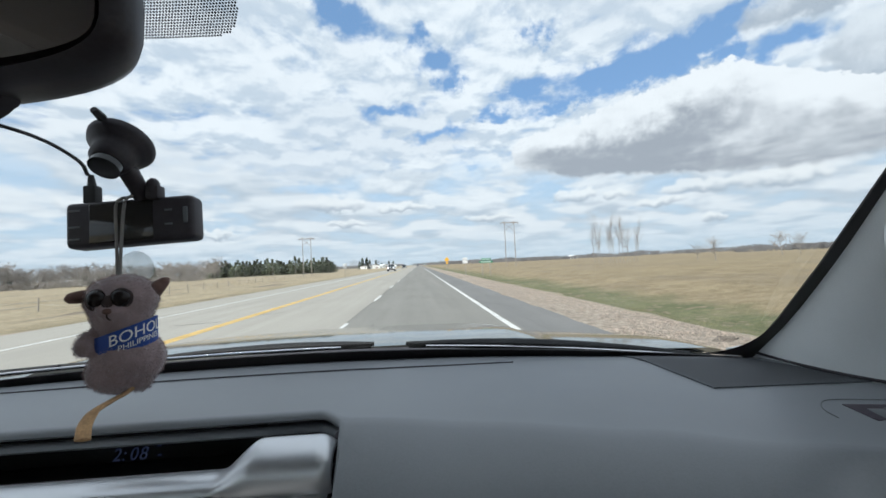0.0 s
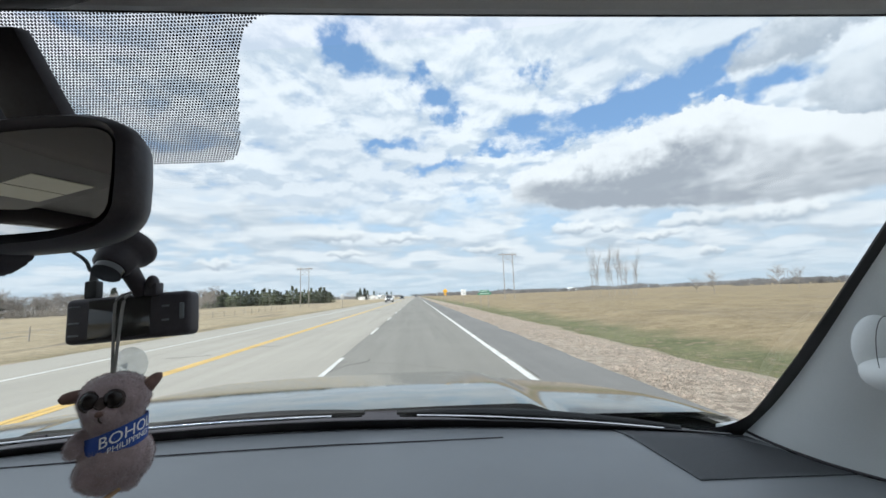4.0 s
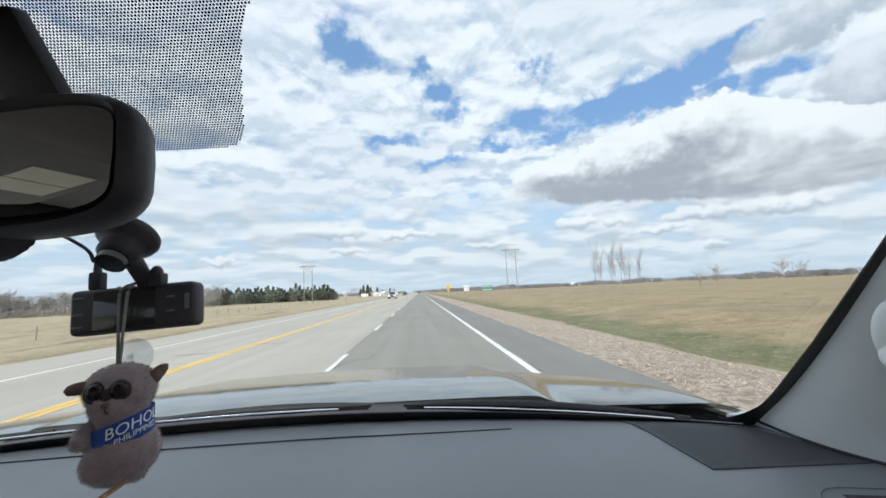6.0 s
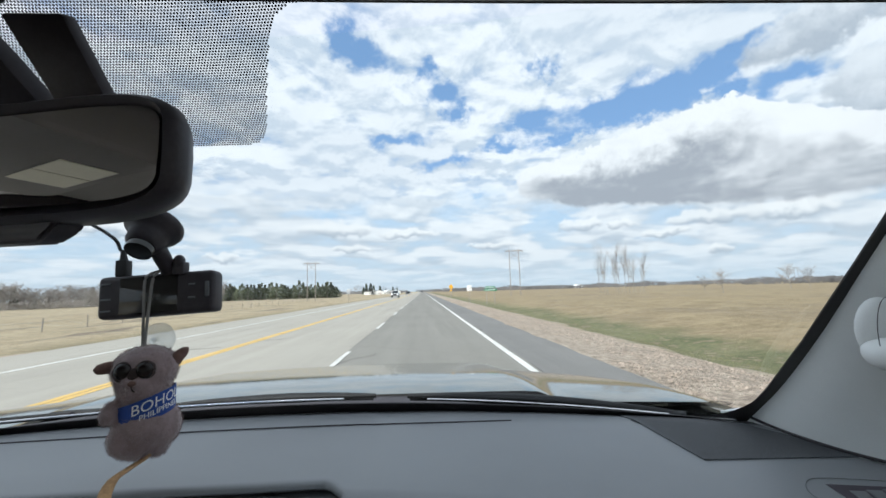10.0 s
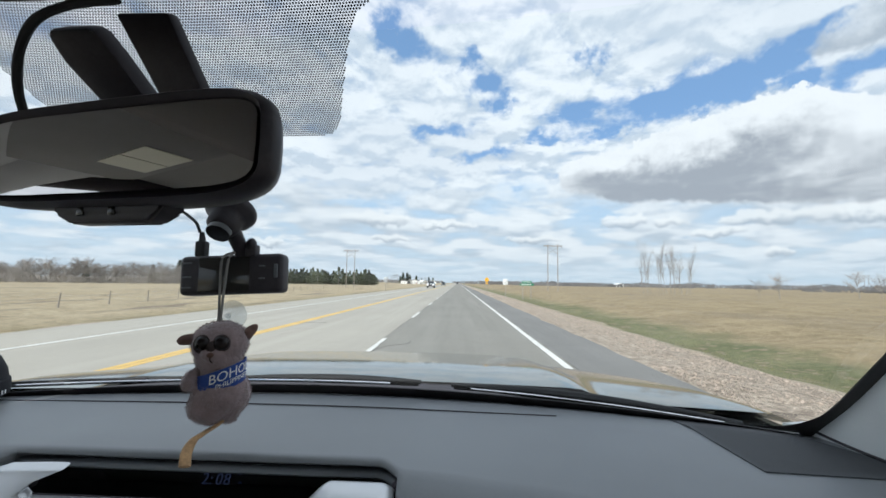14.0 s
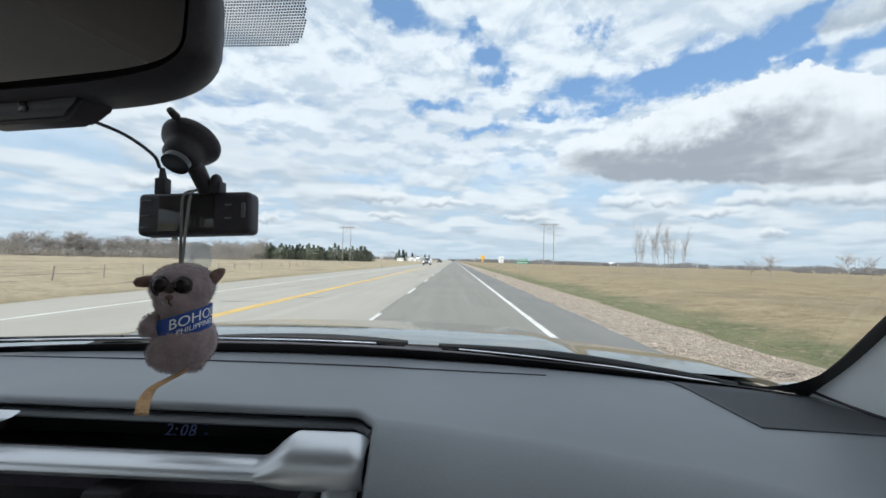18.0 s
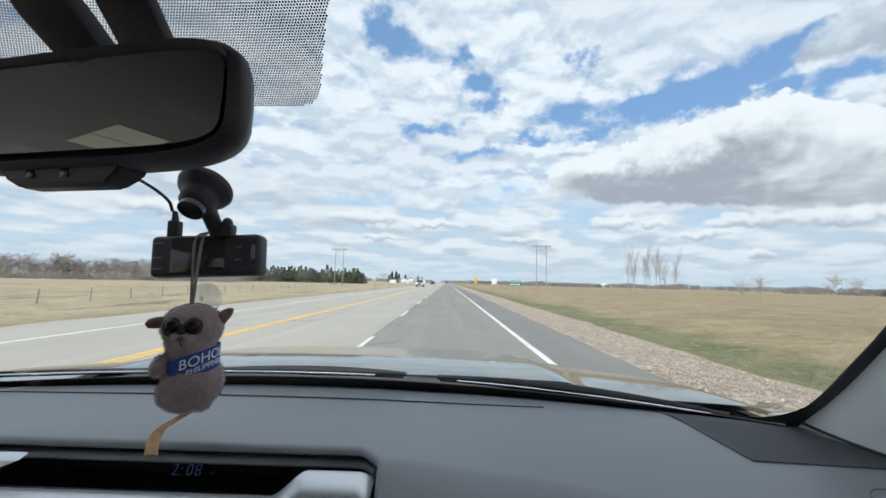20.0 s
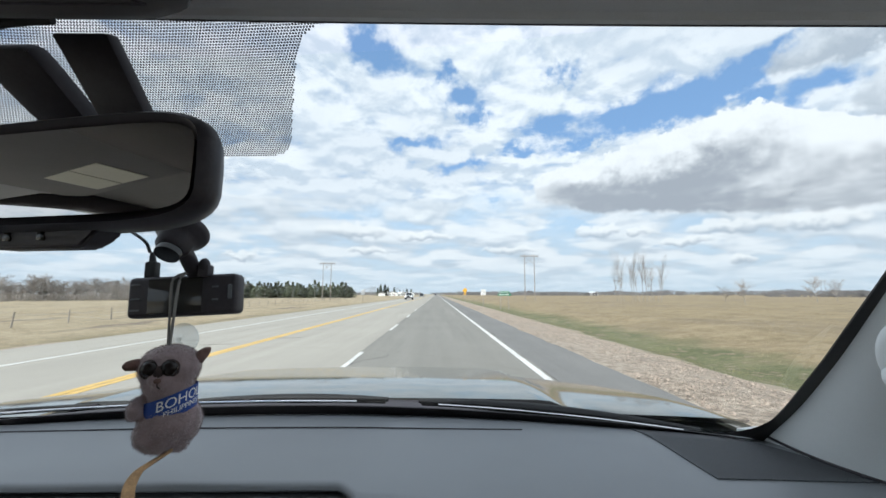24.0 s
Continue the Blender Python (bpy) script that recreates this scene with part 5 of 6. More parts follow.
def ground_z(x):
    for (a, p), (b, q) in zip(PROFILE, PROFILE[1:]):
        if x <= b:
            return p + (q - p) * (x - a) / (b - a)
    return -1.5


def build_ground():
    xs = sorted({a for a, _ in PROFILE} | set(lin(4, 30, 40)) | set(lin(-30, -11, 30)))
    ys = [-3000, -900, -300, -100, -40, -15] + lin(-5, 60, 66) + [65, 72, 80, 95, 120, 160, 220, 320, 500, 900, 1800, 4200]

    def f(x, y):
        near = 1.0 if (x > 4.2 or x < -11.2) and abs(x) < 70 else 0.0
        bump = noise.noise(Vector((x * 0.35, y * 0.35, 0))) * 0.10 + noise.noise(Vector((x * 1.3, y * 1.3, 4))) * 0.035
        return Vector((x, y, ground_z(x) + bump * near))
    tagged(part("ground", sheet(f, xs, ys), ground_material()), "dry spring verge and stubble fields with a green ditch", "ground", kind="structure")


build_ground()


def asphalt(name, base, patch, streak):
    m = bpy.data.materials.new(name)
    m.use_nodes = True
    T = m.node_tree
    p = T.nodes["Principled BSDF"]
    v = nd(T, "ShaderNodeTexCoord").outputs["Object"]
    s = nd(T, "ShaderNodeSeparateXYZ", {0: v})
    along = nd(T, "ShaderNodeCombineXYZ", {0: s.outputs[0], 1: mt(T, "MULTIPLY", s.outputs[1], 0.03), 2: 0.0}).outputs[0]
    a = noise_of(T, along, 1.6, 4.0, 0.6)
    b = noise_of(T, v, 55.0, 4.0, 0.75)
    c = noise_of(T, v, 0.25, 5.0, 0.6)
    k = mt(T, "ADD", mt(T, "MULTIPLY", a, streak), mt(T, "ADD", mt(T, "MULTIPLY", b, 0.35), mt(T, "MULTIPLY", c, 0.65 - streak)))
    col = mixc(T, step(T, k, 0.34, 0.66), base, patch)
    T.links.new(col, p.inputs["Base Color"])
    p.inputs["Roughness"].default_value = 0.85
    p.inputs["Specular IOR Level"].default_value = 0.25
    T.links.new(nd(T, "ShaderNodeBump", {"Strength": 0.35, "Distance": 0.008, "Height": b}).outputs[0], p.inputs["Normal"])
    return m


NEWROAD = asphalt("grey_asphalt", (0.188, 0.181, 0.164), (0.250, 0.241, 0.219), 0.4)
OLDROAD = asphalt("pale_worn_asphalt", (0.300, 0.284, 0.250), (0.385, 0.364, 0.322), 0.4)
CRACK = surf("crack_sealer", (0.05, 0.05, 0.048), 0.8, var=0.2, scale=5, fine=80, bump=0.2)
ROADWHITE = surf("white_road_paint", (0.60, 0.60, 0.58), 0.8, var=0.16, scale=2.0, fine=30, bump=0.3)
ROADYELLOW = surf("yellow_road_paint", (0.60, 0.40, 0.125), 0.8, var=0.18, scale=2.0, fine=30, bump=0.3)


def strip(name, x0, x1, y0, y1, z0, z1, mat, label="", ragged=0.0, parent=None, n=None, seed=0):
    ys = lin(y0, y1, n or max(2, int((y1 - y0) / 3)))
    if y1 - y0 > 1000:
        ys = [y0, -200, -60] + lin(-20, 80, 120) + lin(85, 300, 40) + lin(320, y1, 12)
    bm = bmesh.new()
    rings = []
    for y in ys:
        d = [ragged * (noise.noise(Vector((y * 1.7, k * 9.0 + seed, 0.3))) + 0.6 * noise.noise(Vector((y * 5.1, k * 7.0 + seed, 0)))) for k in (0, 1)]
        rings.append([(x0 + d[0], y, z0), (x1 + d[1], y, z0), (x1 + d[1], y, z1), (x0 + d[0], y, z1)])
    loft(rings, True, True, bm)
    bmesh.ops.recalc_face_normals(bm, faces=bm.faces[:])
    ob = part(name, bm, mat, parent, smooth=False)
    if parent is None:
        tagged(ob, label, "road", kind="structure")
    return ob


SHOULDER = asphalt("dark_asphalt", (0.150, 0.147, 0.143), (0.215, 0.210, 0.202), 0.3)
road = strip("road", -1.62, 2.26, -400, 3500, -0.12, 0.0, NEWROAD, "grey asphalt lane, worn and slightly brownish", 0.02)
strip("road_3", 2.255, 3.62, -400, 3500, -0.12, -0.003, SHOULDER, "darker paved shoulder with a ragged outer edge", 0.10, seed=7)
strip("road_2", -10.8, -1.62, -400, 3500, -0.12, 0.0, OLDROAD, "pale worn asphalt lanes of a highway", 0.035, seed=3)
strip("edge_line", 2.07, 2.20, -400, 3500, 0.001, 0.005, ROADWHITE, ragged=0.008, parent=road)
strip("far_edge_line", -8.43, -8.32, -400, 3500, 0.001, 0.005, ROADWHITE, ragged=0.01, parent=road)
strip("centre_line", -5.03, -4.90, -400, 3500, 0.001, 0.005, ROADYELLOW, ragged=0.008, parent=road)
strip("centre_line", -5.19, -5.06, -400, 3500, 0.001, 0.005, ROADYELLOW, ragged=0.008, parent=road, seed=4)
for i in range(60):
    y = 7.0 + i * 9.0
    strip("lane_dash", -1.61, -1.51, y, y + 3.0, 0.004, 0.0075, ROADWHITE, ragged=0.008, parent=road, n=9, seed=i)
rnd = random.Random(8)
for i in range(12):
    x, y = rnd.uniform(-9, 1.5), rnd.uniform(6, 70)
    turn = rnd.choice((0.1, 1.4, 1.7, 0.25)) + rnd.uniform(-0.15, 0.15)
    pts = [(x, y, 0.0035)]
    for _ in range(rnd.randint(4, 9)):
        turn += rnd.uniform(-0.5, 0.5)
        x, y = x + math.sin(turn) * 0.22, y + math.cos(turn) * 0.22
        if not (-10 < x < 3.4):
            break
        pts.append((x, y, 0.0035))
    if len(pts) > 2:
        part("crack", tube(pts, 0.008, 5, flat=0.25), CRACK, road, "dark sealed crack")


# clods on the bare shoulder, dead grass and new grass in the ditch
def scatter():
    rnd = random.Random(21)
    stone = surf("clay_clods", (0.31, 0.255, 0.21), 0.95, var=0.6, scale=9.0, fine=25, bump=0.4)
    bm_v, bm_f = [], []
    for _ in range(16000):
        y = 3 + 60 * rnd.random() ** 1.7
        x = 3.8 + 3.9 * rnd.random() ** 1.1
        r = rnd.uniform(0.008, 0.026) * (2.0 if rnd.random() < 0.06 else 1)
        z = ground_z(x) + noise.noise(Vector((x * 0.35, y * 0.35, 0))) * 0.10 + noise.noise(Vector((x * 1.3, y * 1.3, 4))) * 0.035
        o = len(bm_v)
        a0 = rnd.uniform(0, 6)
        for k in range(5):
            a = a0 + k * math.tau / 5
            q = r * rnd.uniform(0.7, 1.25)
            bm_v.append((x + q * math.cos(a), y + q * math.sin(a), z - 0.01))
        for k in range(3):
            a = a0 + k * math.tau / 3
            bm_v.append((x + r * 0.5 * math.cos(a), y + r * 0.5 * math.sin(a), z + r * rnd.uniform(0.4, 0.8)))
        bm_f += [(o, o + 1, o + 5), (o + 1, o + 2, o + 6, o + 5), (o + 2, o + 3, o + 6), (o + 3, o + 4, o + 7, o + 6), (o + 4, o, o + 5, o + 7), (o + 5, o + 6, o + 7)]
    me = bpy.data.meshes.new("clods")
    me.from_pydata(bm_v, [], bm_f)
    me.materials.append(stone)
    tagged(new("clods", me), "dry clay clods and pebbles along the shoulder", "gravel", kind="stuff")

    def blades(name, label, mat, spots, h0, h1, spread):
        vs, fs = [], []
        for x, y, n in spots:
            for _ in range(n):
                px, py = x + rnd.gauss(0, spread), y + rnd.gauss(0, spread)
                z = ground_z(px) + noise.noise(Vector((px * 0.35, py * 0.35, 0))) * 0.10 + noise.noise(Vector((px * 1.3, py * 1.3, 4))) * 0.035 - 0.02
                h = rnd.uniform(h0, h1)
                a = rnd.uniform(0, math.tau)
                w = h * 0.05 + 0.004
                lx, ly = rnd.gauss(0, 0.35) * h, rnd.gauss(0, 0.35) * h
                o = len(vs)
                vs += [(px - w * math.cos(a), py - w * math.sin(a), z), (px + w * math.cos(a), py + w * math.sin(a), z), (px + lx, py + ly, z + h)]
                fs.append((o, o + 1, o + 2))
        me = bpy.data.meshes.new(name)
        me.from_pydata(vs, [], fs)
        me.materials.append(mat)
        tagged(new(name, me), label, "grass", kind="stuff")
    dry = surf("dead_grass", (0.33, 0.268, 0.178), 0.95, var=0.35, scale=0.6, fine=9, bump=0)
    fresh = surf("new_grass", (0.18, 0.185, 0.095), 0.95, var=0.35, scale=0.6, fine=9, bump=0, second=(0.24, 0.23, 0.11))
    spots = [(rnd.uniform(9.7, 12.8), 4 + 70 * rnd.random() ** 1.5, 16) for _ in range(1100)]
    blades("ditch_grass", "short new green grass in the ditch", fresh, spots, 0.03, 0.09, 0.45)
    spots = [(rnd.uniform(14.0, 48), 5 + 120 * rnd.random() ** 1.5, 14) for _ in range(3600)]
    spots += [(rnd.uniform(-60, -22), 10 + 120 * rnd.random() ** 1.4, 16) for _ in range(3000)]
    blades("stubble", "dry yellow stubble and dead grass tufts", dry, spots, 0.04, 0.13, 0.6)
    spots = [(rnd.uniform(-21, -13.2), 6 + 110 * rnd.random() ** 1.4, 14) for _ in range(900)]
    blades("verge_grass", "short patchy grass on the far verge", fresh, spots, 0.03, 0.08, 0.5)


scatter()

# ---- trees ----
BARK = surf("grey_bark", (0.27, 0.25, 0.225), 0.9, var=0.3, scale=3, fine=40, bump=0.4)
TWIG = surf("bare_twigs", (0.27, 0.245, 0.225), 0.95, var=0.25, scale=1.5, fine=20, bump=0, rand=0.4)
NEEDLE = surf("dark_needles", (0.085, 0.105, 0.070), 0.9, var=0.4, scale=1.2, fine=9, bump=0, rand=0.5)
PINE = surf("pine_needles", (0.150, 0.168, 0.108), 0.9, var=0.4, scale=1.0, fine=9, bump=0, rand=0.5)


def bare_tree(seed, h, slim=0.32, fine=0.022, more=3):
    """A leafless tree: tapered trunk with limbs, and a crown of fine twigs."""
    rnd = random.Random(seed)
    t = thing("bare_tree", "leafless grey deciduous tree at the field edge", "tree")
    wood = bmesh.new()
    tw_v, tw_f = [], []

    def twig(p, d, l):
        q = p + d * l
        w = d.cross(Vector((rnd.uniform(-1, 1), rnd.uniform(-1, 1), 0.3))).normalized() * fine
        o = len(tw_v)
        tw_v.extend((p - w, p + w, q))
        tw_f.append((o, o + 1, o + 2))
        return q

    def limb(p, d, l, r, depth):
        pts = [p]
        for _ in range(4):
            d = (d + Vector((rnd.gauss(0, 0.10), rnd.gauss(0, 0.10), 0.06))).normalized()
            pts.append(pts[-1] + d * l / 4)
        tube(pts, [r * (1 - 0.7 * i / 4) for i in range(5)], 5 if depth == 0 else 4, wood)
        for i in range(2, 5) if depth == 0 else range(1, 5):
            for _ in range(3 if depth == 0 else 4):
                a = rnd.uniform(0, math.tau)
                out = Vector((math.cos(a), math.sin(a), 0))
                nd_ = (d * 0.9 + out * rnd.uniform(0.4, 0.9) * (slim / 0.32)).normalized()
                if depth < 1:
                    limb(pts[i], nd_, l * rnd.uniform(0.32, 0.5), r * 0.42, depth + 1)
                else:
                    q = twig(pts[i], nd_, l * rnd.uniform(0.35, 0.7))
                    for _ in range(more):
                        twig(pts[i].lerp(q, rnd.uniform(0.4, 0.9)), (nd_ + Vector((rnd.gauss(0, .5), rnd.gauss(0, .5), rnd.gauss(0.1, .4)))).normalized(), l * rnd.uniform(0.2, 0.4))
    limb(Vector((0, 0, -0.2)), Vector((0, 0, 1)), h * 0.82, h * (0.017 if fine > 0.015 else 0.008), 0)
    part("trunk", wood, BARK, t)
    me = bpy.data.meshes.new("crown")
    me.from_pydata(tw_v, [], tw_f)
    me.materials.append(TWIG)
    new("crown", me).parent = t
    return t


def conifer(seed, h, wide, mat, name="conifer", label="dark green conifer of a farm shelterbelt", low=0.08, round_=False):
    rnd = random.Random(seed)
    t = thing(name, label, "tree")
    part("trunk", tube([(0, 0, -0.3), (0.02 * h * 0.2, 0, h * 0.5), (0, 0, h * 0.96)], [h * 0.02, h * 0.013, h * 0.003], 6), BARK, t)
    vs, fs = [], []
    n = 520
    for _ in range(n):
        k = rnd.random() ** 0.8
        z = h * (low + (1 - low) * k)
        prof = math.sin(min(1, k * 1.1 + 0.12) * math.pi) ** 0.6 if round_ else (1 - k) ** 0.85
        r = wide * prof * (0.55 + 0.45 * rnd.random() ** 0.4) * (1 + 0.22 * math.sin(k * 37)) + 0.05
        a = rnd.uniform(0, math.tau)
        c = Vector((r * math.cos(a), r * math.sin(a), z - 0.2 * r))
        for _ in range(2):
            s = h * rnd.uniform(0.016, 0.045)
            o = len(vs)
            d = Vector((math.cos(a), math.sin(a), rnd.uniform(-0.5, 0.3))) * s * 1.8
            w = Vector((-math.sin(a), math.cos(a), rnd.uniform(-0.7, 0.7))) * s
            vs.extend((c - w, c + w, c + d + w * 0.3, c + d - w * 0.6))
            fs.append((o, o + 1, o + 2, o + 3))
    me = bpy.data.meshes.new("crown")
    me.from_pydata(vs, [], fs)
    me.materials.append(mat)
    new("crown", me).parent = t
    return t


def plant(proto, spots, group):
    """Sets the first tree at the first spot and copies of it at the rest."""
    rnd = random.Random(len(spots))
    for i, (x, y, s) in enumerate(spots):
        z = ground_z(x) - 0.15
        m = Matrix.Translation((x, y, z)) @ Matrix.Rotation(rnd.uniform(0, 6.28), 4, "Z") @ Matrix.Diagonal((s, s, s * rnd.uniform(0.9, 1.1), 1))
        if i == 0:
            proto.matrix_basis = m
            proto["group"] = group
        else:
            c = copy_thing(proto, m)
            c.scale = m.to_scale()
    return proto


def at(az, d):
    return d * math.sin(radians(az)), d * math.cos(radians(az))


rnd = random.Random(77)
# bare poplars on the right
bt = [bare_tree(i + 1, 9.4, 0.13, 0.010, 1) for i in range(4)]
for i, proto in enumerate(bt):
    spots = []
    for k in range(3):
        az = 24.6 + (i + k * 4) * 0.40 + (0.6 if i + k * 4 > 2 else 0)
        x, y = at(az, 118 + rnd.uniform(-4, 5))
        spots.append((x, y, rnd.uniform(0.85, 1.12)))
    plant(proto, spots, "bare poplars by the field")
x, y = at(38.0, 95)
plant(bare_tree(31, 4.6, 0.5), [(x, y, 1.0), (*at(36.2, 110), 0.8), (*at(44, 140), 1.3), (*at(45.5, 150), 1.1)], "scrub by the field")
# farm shelterbelt on the left
bl = [bare_tree(40 + i, 11.0, 0.60, 0.05, 5) for i in range(4)]
for i, proto in enumerate(bl):
    spots = []
    for k in range(44):
        az = -52 + (k * 4 + i) * 0.15 + rnd.uniform(-0.2, 0.2)
        x, y = at(az, 200 + rnd.uniform(-18, 40))
        spots.append((x, y, rnd.uniform(0.42, 0.70)))
    plant(proto, spots, "bare shelterbelt trees")
for i in range(3):
    proto = conifer(60 + i, 9.0, 3.7, PINE, low=0.03, round_=True)
    spots = []
    for k in range(24):
        az = -27 + (k * 3 + i) * 0.215 + rnd.uniform(-0.15, 0.15)
        x, y = at(az, 255 + rnd.uniform(-10, 45))
        spots.append((x, y, rnd.uniform(0.75, 1.1)))
    plant(proto, spots, "pine shelterbelt")
sp = conifer(70, 12.0, 1.9, NEEDLE, "spruce", "tall dark spruce at a farmyard")
spots = [(*at(-35.6, 235), 1.05), (*at(-48.5, 230), 0.5), (*at(-41.5, 226), 0.42), (*at(-38.2, 205), 0.62), (*at(-44.0, 208), 0.6), (*at(-32.4, 204), 0.55), (*at(-29.6, 206), 0.5)]
for az, s in ((-8.3, 0.9), (-7.9, 1.1), (-7.3, 1.25), (-6.9, 1.0), (-6.0, 0.95), (-5.2, 0.7), (-4.2, 0.8), (-3.6, 0.7)):
    spots.append((*at(az, 520 + rnd.uniform(-20, 20)), s))
plant(sp, spots, "farmyard spruces")
plant(bare_tree(90, 11, 0.6), [(*at(a, 530), s) for a, s in ((-9.6, 0.9), (-9.1, 1.1), (-8.7, 1.0), (-5.6, 0.8), (-4.8, 0.7), (-3.9, 0.6), (-10.1, 0.7))], "bare farmyard trees")


def far_woods():
    """Low belts of woodland along the skyline."""
    mats = [surf("far_woods", (0.175, 0.170, 0.172), 0.95, var=0.35, scale=0.02, fine=0.3, bump=0)]
    rnd = random.Random(5)
    vs, fs = [], []
    belts = [(3, 30, 760, 6.0), (8, 22, 640, 4.5), (26, 62, 900, 7.5), (40, 62, 420, 5.0), (1.5, 8, 900, 6), (-62, -46, 700, 7), (-34, -24, 620, 6.5), (-26, -3, 1000, 7), (-3, 2.0, 1500, 8), (12, 60, 1400, 9)]
    for a0, a1, d, h in belts:
        n = int((a1 - a0) * d / 38)
        for i in range(n):
            az = a0 + (a1 - a0) * rnd.random()
            dens = noise.noise(Vector((az * 0.35, d * 0.01, 0)))
            if dens < -0.38:
                continue
            x, y = at(az, d * rnd.uniform(0.97, 1.03))
            hh = h * (0.70 + 0.45 * rnd.random() + 0.7 * max(0, dens))
            for _ in range(9):
                c = Vector((x + rnd.gauss(0, 2.2), y, -1.0 + hh * rnd.random() ** 0.8))
                s = rnd.uniform(0.5, 1.5)
                o = len(vs)
                vs.extend((c + Vector((-s, 0, -s * rnd.random())), c + Vector((s, 0.3, -s * rnd.random())), c + Vector((rnd.uniform(-s, s), 0, s * rnd.uniform(0.3, 1)))))
                fs.append((o, o + 1, o + 2))
    me = bpy.data.meshes.new("far_woods")
    me.from_pydata(vs, [], fs)
    me.materials.append(mats[0])
    tagged(new("far_woods", me), "hazy bare woods along the skyline", "woods", kind="stuff")


far_woods()

def thicket():
    """Bushes and undergrowth that close the bare shelterbelt down to the ground."""
    rnd = random.Random(15)
    vs, fs = [], []
    for _ in range(1500):
        az = rnd.uniform(-54, -27.5)
        x, y = at(az, rnd.uniform(186, 236))
        hh = rnd.uniform(1.2, 3.4) + 2.6 * max(0.0, noise.noise(Vector((az * 0.6, 3.0, 0))))
        for _ in range(26):
            a, k = rnd.uniform(0, math.tau), rnd.random()
            c = Vector((x + rnd.gauss(0, 0.9), y + rnd.gauss(0, 0.9), -1.0 + hh * k))
            d = Vector((math.cos(a) * 0.7, math.sin(a) * 0.7, rnd.uniform(0.2, 1.2))) * rnd.uniform(0.5, 1.2)
            w = Vector((math.sin(a), -math.cos(a), 0)) * rnd.uniform(0.04, 0.09)
            o = len(vs)
            vs.extend((c - w, c + w, c + d))
            fs.append((o, o + 1, o + 2))
    me = bpy.data.meshes.new("undergrowth")
    me.from_pydata(vs, [], fs)
    me.materials.append(TWIG)
    tagged(new("undergrowth", me), "bare grey bushes under the shelterbelt trees", "bushes", kind="stuff")


thicket()

# ---- farm buildings ----
WALLWHITE = surf("white_siding", (0.74, 0.74, 0.72), 0.7, var=0.06, scale=1, fine=20, bump=0.1)
ROOFGREY = surf("grey_shingles", (0.24, 0.23, 0.225), 0.9, var=0.2, scale=1, fine=14, bump=0.3)
ROOFWHITE = surf("white_metal_roof", (0.66, 0.68, 0.70), 0.5, var=0.05, scale=1, fine=14, bump=0.1)
DARKPANE = surf("dark_window", (0.03, 0.035, 0.04), 0.1, var=0.1, scale=2, fine=10, bump=0)
DOORRED = surf("dull_red_door", (0.24, 0.08, 0.06), 0.7, var=0.1, scale=2, fine=20, bump=0.1)


def house(name, label, x, y, w, d, h, rise, roofmat, turn, windows=3):
    t = thing(name, label, "house", (x, y, ground_z(x)))
    t.rotation_euler = (0, 0, turn)
    wall = part("wall", slab([(-w / 2, -0.4), (w / 2, -0.4), (w / 2, h), (0, h + rise), (-w / 2, h)], lambda a, b: (a, -d / 2, b), Vector((0, d, 0))), WALLWHITE, t, smooth=False)
    for s in (1, -1):
        part("roof", slab([(0, h + rise + 0.12), (s * (w / 2 + 0.5), h - 0.2), (s * (w / 2 + 0.5), h - 0.05), (0, h + rise + 0.3)], lambda a, b: (a, -d / 2 - 0.4, b), Vector((0, d + 0.8, 0))), roofmat, t, smooth=False)
    for i in range(windows):
        u = -w / 2 + w * (i + 1) / (windows + 1)
        wn = part("window", box(u - 0.55, u + 0.55, -d / 2 - 0.06, -d / 2 + 0.02, 1.0, 2.1, 0.02), WALLWHITE, t, smooth=False)
        part("pane", box(u - 0.45, u + 0.45, -d / 2 - 0.075, -d / 2 - 0.05, 1.1, 2.0), DARKPANE, wn, smooth=False)
    for s in (1, -1):
        for k in (-0.25, 0.25):
            wn = part("window", box(min(s * w / 2, s * (w / 2 + 0.06)), max(s * w / 2, s * (w / 2 + 0.06)), k * d - 0.6, k * d + 0.6, 1.0, 2.1), WALLWHITE, t, smooth=False)
            part("pane", box(min(s * (w / 2 + 0.05), s * (w / 2 + 0.075)), max(s * (w / 2 + 0.05), s * (w / 2 + 0.075)), k * d - 0.5, k * d + 0.5, 1.1, 2.0), DARKPANE, wn, smooth=False)
    part("door", box(w * 0.12, w * 0.12 + 0.95, -d / 2 - 0.05, -d / 2 + 0.02, 0, 2.05), DOORRED, t, smooth=False)
    return t


house("farmhouse", "white farmhouse with a grey gable roof among spruces", *at(-7.4, 505), 13, 9, 3.4, 3.0, ROOFGREY, 1.2)
house("farmhouse", "low white farmhouse beside a yard of trees", *at(-6.3, 510), 14, 9, 3.0, 2.4, ROOFGREY, 0.3)
house("farmhouse", "small white house with a pale metal roof", *at(-5.0, 515), 10, 8, 3.0, 2.0, ROOFWHITE, 0.8)
house("farmhouse", "small white bungalow near the road", *at(-3.7, 540), 10, 8, 3.0, 2.0, ROOFWHITE, 0.1)
house("shed", "long white metal farm shed behind bare trees", *at(-37.5, 255), 18, 10, 3.6, 2.2, ROOFWHITE, 1.4, 1)
house("farmhouse", "white farmhouse behind leafless trees", *at(-33.6, 250), 11, 9, 3.4, 2.8, ROOFGREY, 0.9)
house("shed", "far white shed in the fields", *at(21.5, 690), 16, 10, 4.0, 2.0, ROOFWHITE, 0.7, 1)

